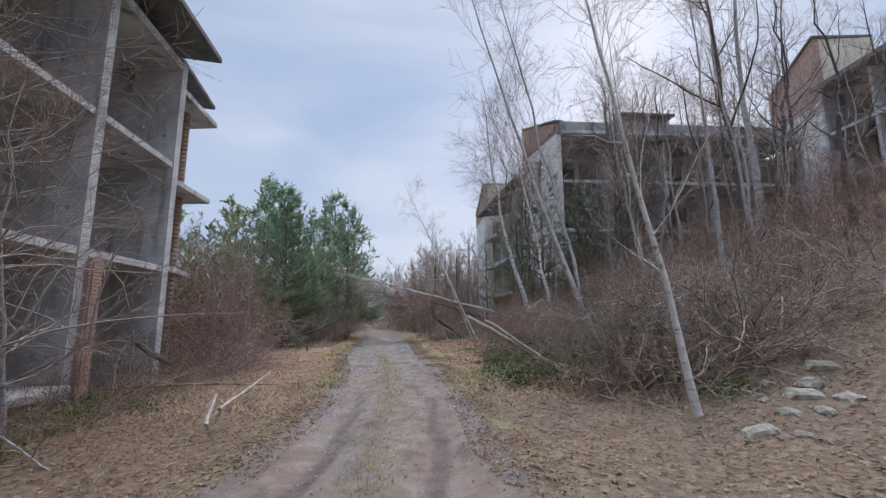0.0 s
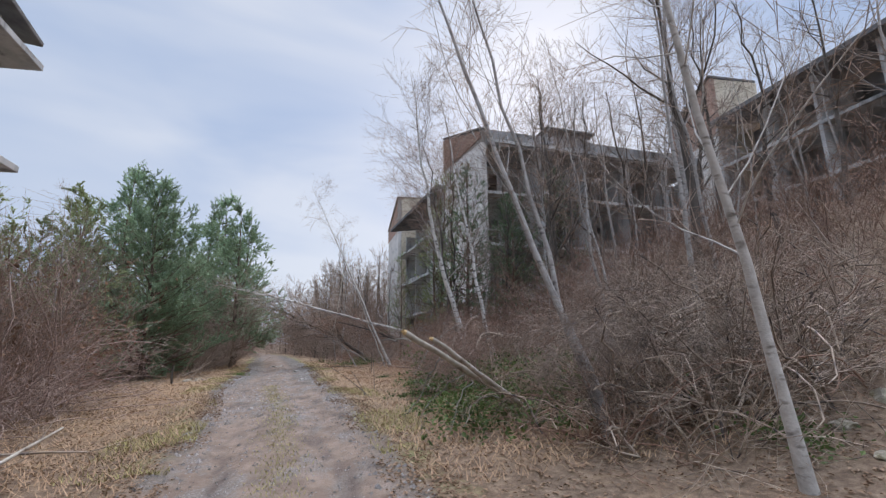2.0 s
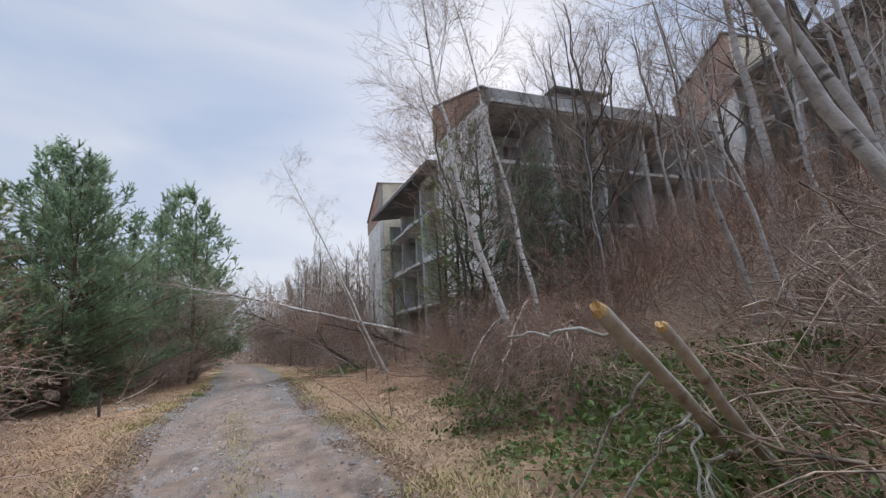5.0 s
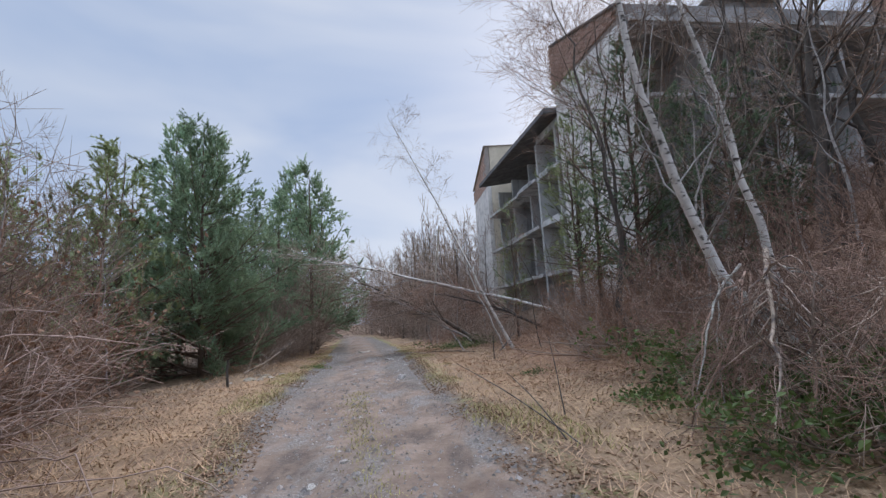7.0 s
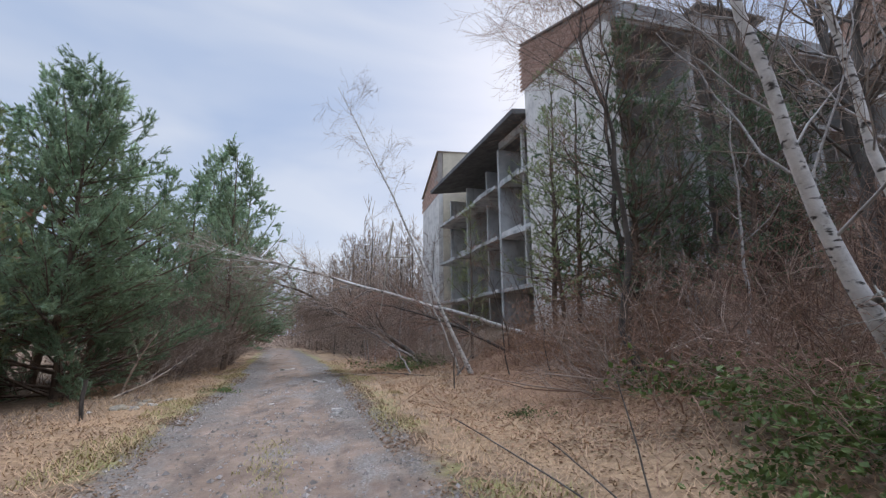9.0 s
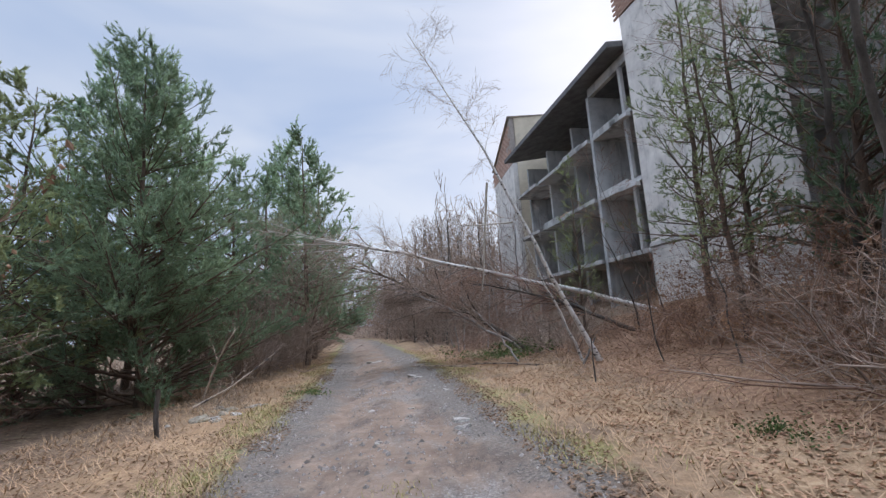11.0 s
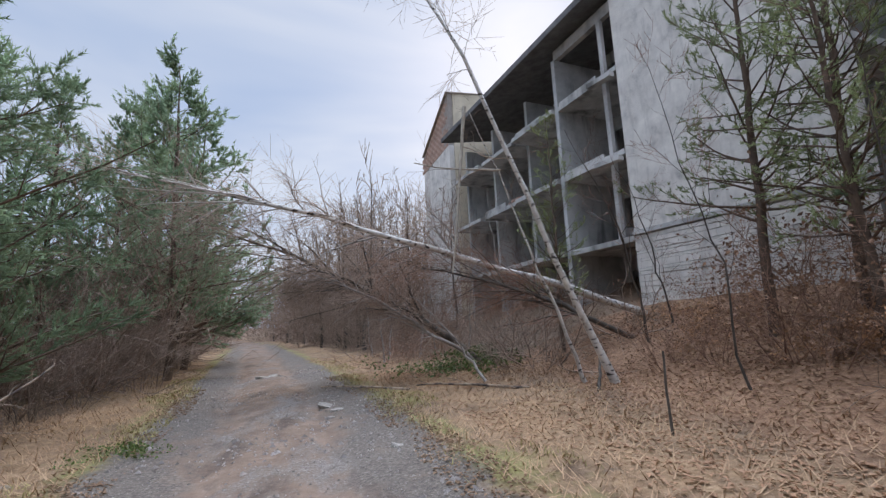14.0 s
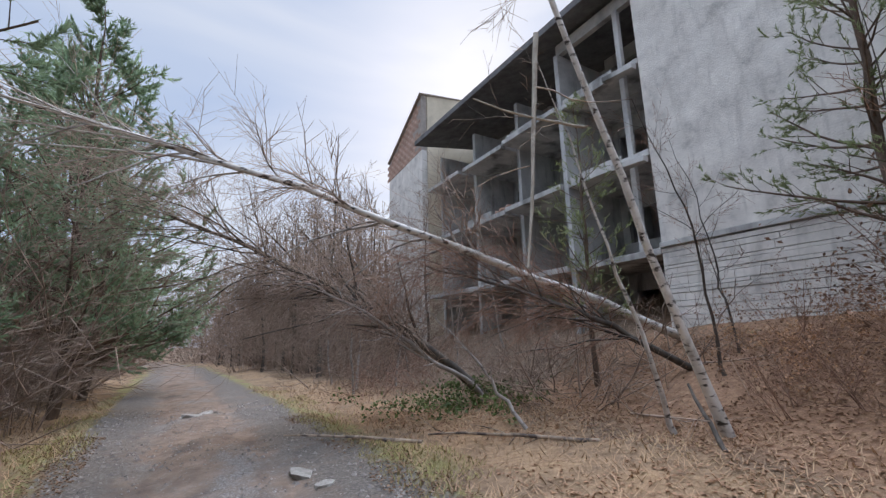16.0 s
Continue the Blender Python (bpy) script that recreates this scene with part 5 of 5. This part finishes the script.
# tangle of pale dead limbs by the logs and under the leaning birch
for i, (a, b, r) in enumerate((((5.6, 10.3, 1.6), (3.9, 9.9, 1.75), 0.035), ((6.2, 10.8, 2.2), (4.3, 10.4, 2.05), 0.03),
                               ((5.9, 9.6, 1.3), (4.2, 9.0, 1.5), 0.03), ((7.2, 10.0, 1.7), (5.5, 9.4, 1.9), 0.025))):
    log("dead_branch", a, b, r, r * 0.45, "grey lichen-spotted dead branch in a tangle", "pale_twig", False, "branch", (0, 0, 0.12), 7, 40 + i)
for i, (a, b, r, z) in enumerate((((0.62, 9.42, 1.44), (0.2, 9.75, 1.45), 0.011, 0.02), ((1.1, 9.75, 1.2), (0.6, 10.3, 0.3), 0.011, -0.05), ((1.5, 9.95, 0.9), (0.8, 9.9, 0.3), 0.012, 0.1), ((1.7, 10.2, 0.8), (1.2, 9.6, 0.15), 0.012, 0.1), ((2.2, 10.3, 0.5), (1.4, 9.6, 0.2), 0.013, 0.15))):
    log("dead_branch", a, b, r, r * 0.5, "pale lichen-covered crooked branch below a snapped log", "lichen_twig", False, "branch", (0, 0, z), 4 if i else 0, 340 + i, "lichen_twig", -0.1, 0.45, 2.5)
# the crowns of felled trees, tangled on the bank
for i, (a, t, r) in enumerate((((6.9, 11.0, 2.2), (2.4, 8.7, 1.5), 0.05), ((7.4, 9.6, 1.9), (3.6, 8.1, 1.7), 0.045), ((5.8, 10.2, 1.9), (2.5, 8.0, 1.5), 0.045), ((4.2, 15.6, 1.6), (2.3, 12.6, 1.1), 0.04), ((3.6, 16.2, 2.2), (1.6, 14.0, 0.3), 0.04))):
    fallen(210 + i, a, t, r, "grey felled crown tangled with dead twigs", "pale_twig", (0, 0, 0.3), 22, 1.5, "dark_twig" if i > 2 else ("pale_twig" if i % 2 else "twig"), 0.12, "felled_crown", -0.05)
# sticks on the verge by the first block
log("dead_branch", (-0.68, 27.4, 5.2), (-1.05, 27.35, 2.2), 0.035, 0.015, "pale broken top hanging from the leaning birch", "dead_log", False, "branch", (0, 0, 0), 3, 58)
log("dead_branch", (-0.05, 27.42, 4.05), (-1.65, 27.3, 4.05), 0.022, 0.008, "pale side branch of the leaning birch", "dead_log", False, "branch", (0, 0, -0.05), 3, 59)
# lichen-grey branches that hang from the leaning birch down to the brambles
log("lichen_stem", (2.95, 16.3, 1.8), (3.25, 15.1, 0.3), 0.06, 0.085, "leaning stem crusted with grey lichen", "lichen_bark", False, "branch", (0.12, 0, 0.05), 8, 299, "lichen_twig", -0.12, 0.9, 0.3)
fan = random.Random(77)
for i in range(26):
    w = (i + fan.uniform(-0.4, 0.4)) / 25
    sx, sy = 3.0 + 0.5 * w + fan.uniform(-0.2, 0.2), fan.uniform(15.7, 16.4)
    ex, ey = 1.25 + 3.0 * w + fan.uniform(-0.2, 0.2), fan.uniform(14.6, 15.6)
    ez = float(height(ex, ey)) + fan.choice((0.02, 0.02, 0.05, 0.5))
    log("dead_branch", (sx, sy, fan.uniform(1.2, 2.0)), (ex, ey, ez), fan.uniform(0.009, 0.021), 0.006, "grey lichen-spotted dead branch hanging from a birch", "lichen_twig" if i % 3 == 0 else "dark_twig", False, "branch", (fan.uniform(-0.15, 0.15), 0, fan.uniform(-0.05, 0.25)), 7, 300 + i, "lichen_twig" if i % 2 else "dark_twig", -0.08, 0.5, 1.8)
log("fallen_stick", (-7.3, 9.5, 0.05), (-3.45, 9.75, 0.10), 0.03, 0.012, "long thin grey stick lying on the ground", "pale_twig", False, "branch", (0, 0, 0.05), 4, 60)
log("fallen_stick", (-3.75, 7.5, 0.03), (-4.0, 10.2, 0.33), 0.03, 0.014, "pale barkless stick propped on others", "dead_log", False, "branch", (0, 0, 0), 2, 61)
log("fallen_stick", (-3.4, 6.45, 0.02), (-3.55, 6.95, 0.36), 0.032, 0.024, "short pale broken stick standing askew", "dead_log", False, "branch", (0, 0, 0), 0, 62)
log("fallen_stick", (-6.3, 8.3, 0.02), (-4.2, 9.6, 0.8), 0.014, 0.006, "thin bare twig rising from the litter", "pale_twig", False, "branch", (0, 0, 0), 5, 63)
log("charred_beam", (-8.2, 11.6, 0.9), (-7.2, 11.7, 0.35), 0.07, 0.06, "dark charred beam leaning out of the ground floor", "bark", False, "beam", (0, 0, 0), 0, 64)
# sticks by the leaning birch
log("fallen_stick", (-1.4, 29.9, 0.02), (-3.25, 31.6, -0.02), 0.028, 0.012, "long pale stick lying across the verge", "pale_twig", False, "branch", (0, 0, 0.03), 2, 65)
log("fallen_stick", (0.75, 28.6, 0.06), (-1.2, 30.2, 0.05), 0.032, 0.016, "long pale stick lying on straw", "pale_twig", False, "branch", (0, 0, 0.03), 6, 66)
log("fallen_stick", (1.3, 27.1, 0.04), (2.2, 28.3, 0.75), 0.035, 0.02, "short dark stick leaning on the birches", "bark", False, "branch", (0, 0, 0), 0, 67)
log("fallen_stick", (-7.6, 25.6, 0.0), (-6.1, 26.6, 1.1), 0.03, 0.01, "forked dead branch standing in the grass", "pale_twig", False, "branch", (0, 0, -0.1), 6, 68)
log("fallen_stick", (-7.9, 26.6, -0.1), (-7.2, 26.6, 1.5), 0.03, 0.01, "drooping clump of dead pale twigs", "pale_twig", False, "branch", (0, 0, 0.2), 10, 69)
log("wooden_post", (-7.6, 24.4, -0.5), (-7.62, 24.4, 0.55), 0.045, 0.04, "short dark wooden post beside the track", "bark", False, "post", (0, 0, 0), 0, 70)
log("wooden_post", (0.85, 25.0, -0.2), (0.86, 25.0, 0.95), 0.018, 0.012, "short dark dead stem in the straw", "bark", False, "post", (0, 0, 0), 0, 71)
for i, (a, b) in enumerate((((0.3, 15.1), (-0.9, 16.9)), ((0.2, 15.3), (-0.2, 16.6)), ((0.5, 16.3), (0.45, 16.6)))):
    z = float(height(*a))
    log("dry_stalk", (*a, z), (*b, z + (0.75, 0.6, 1.0)[i]), 0.009, 0.004, "thin dark dry stalk arching over straw", "bark", False, "stalk", (0, 0, 0.05), 3, 80 + i, "red_twig")
# curved saplings before the white wall
for i, (f, t, r, b) in enumerate((((2.6, 25.4), (1.2, 25.2, 5.2), 0.02, (0.25, 0, 0)), ((3.9, 28.9), (1.9, 28.4, 5.4), 0.035, (0.3, 0, 0)), ((4.9, 29.4), (3.4, 29.0, 5.2), 0.03, (0.2, 0, 0)), ((3.0, 23.6), (1.9, 23.4, 5.0), 0.02, (0.2, 0, 0)))):
    g = float(height(*f))
    bare_tree(120 + i, (t[0] - f[0], t[1] - f[1], t[2] - g), r, "thin dark curved sapling before the wall", bark="bark", twig="red_twig", bow=b, k1=9, k2=5, k3=3, start=0.3, length=1.3, name="sapling", base=(*f, g), group="saplings before the wall")


def stone_mesh(seed, mat="stone", flat=0.55, rough=0.6):
    rng = random.Random(seed)
    bm = bmesh.new()
    bmesh.ops.create_icosphere(bm, subdivisions=2, radius=0.5)
    o = Vector((rng.uniform(0, 50), rng.uniform(0, 50), 0))
    for v in bm.verts:
        k = 1 + rough * noise.noise(v.co * 2.2 + o) + 0.12 * noise.noise(v.co * 6 + o)
        v.co = Vector((v.co.x * k, v.co.y * k * 0.8, v.co.z * k * flat))
        if mat == "stone":
            v.co.z = min(v.co.z, 0.17 + 0.05 * noise.noise(v.co * 3 + o))
    return bm_mesh("stone", bm, M[mat])


stones = [stone_mesh(i) for i in range(5)]
lumps = [stone_mesh(20 + i, "lump", 0.55, 0.35) for i in range(5)]


def stone(x, y, size, i=0, label="pale flat stone lying on the ground", turn=0, group="loose stones", kinds=stones):
    ob = new("stone", kinds[i % 5])
    ob.matrix_basis = pose(*on_ground(x, y, -size * 0.06), (i * 37) % 17 - 8, (i * 53) % 19 - 9, turn) @ Matrix.Scale(size, 4)
    return tagged(ob, label, "stone", group)


for i, (x, y, s) in enumerate(((-2.1, 22.5, 0.28), (-2.95, 24.4, 0.2), (-3.7, 24.4, 0.2), (-2.1, 22.95, 0.3), (-5.2, 35.8, 0.5), (-4.9, 36.1, 0.35), (-3.1, 29.5, 0.42), (-3.0, 28.4, 0.2), (-2.9, 28.9, 0.25), (-2.5, 14.8, 0.14),
                               (-2.3, 15.4, 0.16), (-2.6, 16.1, 0.12), (-1.6, 6.3, 0.1), (-1.3, 13.4, 0.1), (-3.3, 22.1, 0.14), (-2.2, 26.1, 0.18))):
    stone(x, y, s, i, "pale broken stone lying in the track", i * 47, "stones in the track")
for i, (x, y, s) in enumerate(((3.84, 5.6, 0.75), (4.7, 6.0, 0.6), (5.5, 6.5, 0.9), (6.1, 6.9, 0.8), (6.0, 6.2, 0.7), (4.2, 5.3, 0.4), (5.2, 5.9, 0.5), (6.8, 7.3, 0.9), (4.9, 6.6, 0.35), (5.6, 7.3, 0.5), (6.4, 5.8, 0.6))):
    stone(3.4 + (x - 3.4) * 0.75, y - 0.2, s * 0.6, i, "mossy pale concrete lump in leaf litter", i * 71, "lumps of broken concrete", lumps)
for i in range(14):
    stone(-7.3 + rr.uniform(-0.7, 0.9), 25.9 + rr.uniform(-0.9, 0.9), rr.uniform(0.15, 0.45), i, "pale rubble lump in a low heap", i * 33, "rubble heap beside the track", lumps if i % 2 else stones)


# ---- ground cover ----
def cover(name, n, seed, spot, label, mat, build):
    rng = np.random.default_rng(seed)
    x, y = spot(rng, n)
    v, f = build(rng, np.stack([x, y, height(x, y)], 1))
    return tagged(part(name, mesh_of(name, v, f, M[mat])), label, name.replace("_", " "), kind="stuff")


def verge(lo, hi, y0, y1, both=True, side=1, power=1.3):
    def spot(rng, n):
        y = y0 + (y1 - y0) * rng.random(n) ** power
        o = lo + (hi - lo) * rng.random(n)
        s = np.where(rng.random(n) < 0.5, -1, 1) if both else side
        return track_x(y) + s * (track_w(y) + o), y
    return spot


def patchy(spot, scale=1.1, level=0.0):
    """The same spots, thinned to drifts and bare gaps."""
    def thinned(rng, n):
        x, y = spot(rng, n * 4)
        w = np.sin(x * scale * 2.1 + 1.3 * np.sin(y * scale * 0.9)) + np.sin(y * scale * 1.7 + 1.1 * np.sin(x * scale * 1.3) + 2.0) + rng.normal(size=n * 4) * 0.35
        keep = np.flatnonzero(w > level)[:n]
        return x[keep], y[keep]
    return thinned


def flat_leaves(size):
    def build(rng, p):
        n = len(p)
        a = rng.random(n) * 6.2832
        d = np.stack([np.cos(a), np.sin(a), rng.normal(size=n) * 0.08], 1)
        s = np.stack([-np.sin(a), np.cos(a), rng.normal(size=n) * 0.08], 1)
        k = (size * (0.5 + 0.9 * rng.random(n)))[:, None]
        p = p + np.array([0, 0, 0.012]) + np.abs(d[:, 2:]) * k * np.array([0, 0, 0.6])
        v = np.stack([p - d * k * 0.5, p + s * k * 0.3 + np.array([0, 0, 0.012]), p + d * k * 0.5, p - s * k * 0.3 + np.array([0, 0, 0.012])], 1)
        i = np.arange(n)[:, None] * 4
        return v.reshape(-1, 3), np.concatenate([i + np.array([[0, 1, 2]]), i + np.array([[0, 2, 3]])])
    return build


def blades(h, width, lean):
    def build(rng, p):
        n = len(p)
        a = rng.random(n) * 6.2832
        d = unit(np.stack([np.cos(a) * lean, np.sin(a) * lean, 0.25 + rng.random(n)], 1))
        s = np.stack([-np.sin(a), np.cos(a), np.zeros(n)], 1) * width
        k = (h * (0.4 + 0.9 * rng.random(n)))[:, None]
        v = np.stack([p - s, p + s, p + d * k], 1)
        return v.reshape(-1, 3), np.arange(n * 3).reshape(-1, 3)
    return build


def grains(rng, p, size=0.012):
    n = len(p)
    o = np.array([(1, 0, 0), (-0.5, 0.8, 0), (-0.5, -0.8, 0), (0, 0, 0.7)], float)
    a = rng.random(n) * 6.2832
    c, s = np.cos(a)[:, None], np.sin(a)[:, None]
    k = size * (0.5 + rng.random(n) ** 3 * 2.0)
    q = np.stack([o[None, :, 0] * c - o[None, :, 1] * s, o[None, :, 0] * s + o[None, :, 1] * c, np.broadcast_to(o[:, 2], (n, 4))], 2)
    v = p[:, None] + q * k[:, None, None]
    i = np.arange(n)[:, None] * 4
    f = np.concatenate([i + np.array([t]) for t in ((0, 1, 3), (1, 2, 3), (2, 0, 3))])
    return v.reshape(-1, 3), f


cover("leaf_litter", 17000, 1, verge(0.05, 8.0, 2.5, 19, False, 1, 1.1), "brown fallen leaves scattered over the verge", "litter", flat_leaves(0.052))
cover("leaf_litter", 17000, 7, patchy(verge(1.0, 8.0, 18, 33, False, 1, 1.0), 0.7, -0.9), "reddish-brown leaves on the bank below the wall", "bank_leaf", flat_leaves(0.06))
cover("leaf_litter", 14000, 2, verge(0.05, 4.5, 2.5, 24, False, -1), "brown fallen leaves scattered over the verge", "litter", flat_leaves(0.052))
cover("dry_grass", 42000, 3, verge(0.15, 4.4, 7.5, 42, power=1.0), "straw-coloured dry grass flattened on the verge", "straw", blades(0.20, 0.007, 1.3))
cover("short_grass", 14000, 4, patchy(verge(-0.1, 1.1, 9, 40), 0.9, 0.5), "short yellow-green grass at the track edge", "moss", blades(0.09, 0.007, 0.7))
cover("short_grass", 4200, 5, lambda rng, n: (lambda y: (track_x(y) + rng.normal(size=n) * 0.16, y))(2.5 + 18 * rng.random(n)), "short grass on the ridge between the ruts", "moss", blades(0.06, 0.006, 0.8))
cover("leaf_litter", 9000, 8, patchy(verge(-0.25, 0.45, 4, 34, power=1.0), 1.3, -0.3), "crumbled pale leaves along the track edge", "litter", flat_leaves(0.05))
cover("gravel", 14000, 6, lambda rng, n: (lambda y: (track_x(y) + (rng.random(n) * 2 - 1) * track_w(y) * 1.1, y))(4 + 34 * rng.random(n)), "loose grey gravel on the track", "gravel", grains)
cover("gravel", 2600, 9, patchy(lambda rng, n: (lambda y: (track_x(y) + (rng.random(n) * 2 - 1) * track_w(y) * 1.05, y))(12 + 26 * rng.random(n)), 0.8, 0.1), "coarse pale stones pressed into the track", "gravel", lambda rng, p: grains(rng, p, 0.024))
cover("gravel", 2200, 10, verge(-0.35, 0.15, 6, 36, power=1.0), "coarse stones along the edge of the track", "gravel", lambda rng, p: grains(rng, p, 0.022))

# a heap of broken brick on a loggia floor
for i, (x, y, k) in enumerate(((5.35, 38.6, 0.5), (5.25, 38.1, 0.4), (5.5, 39.1, 0.45), (5.2, 38.9, 0.3))):
    ob = new("brick_rubble", stones[i])
    ob.data = stones[i].copy()
    ob.data.materials.clear()
    ob.data.materials.append(M["brick"])
    ob.matrix_basis = pose(x, y, 6.655 + k * 0.22, 0, 0, i * 50) @ Matrix.Scale(k, 4)
    tagged(ob, "pinkish lump of brick rubble on a loggia floor", "rubble", "brick rubble on a loggia")
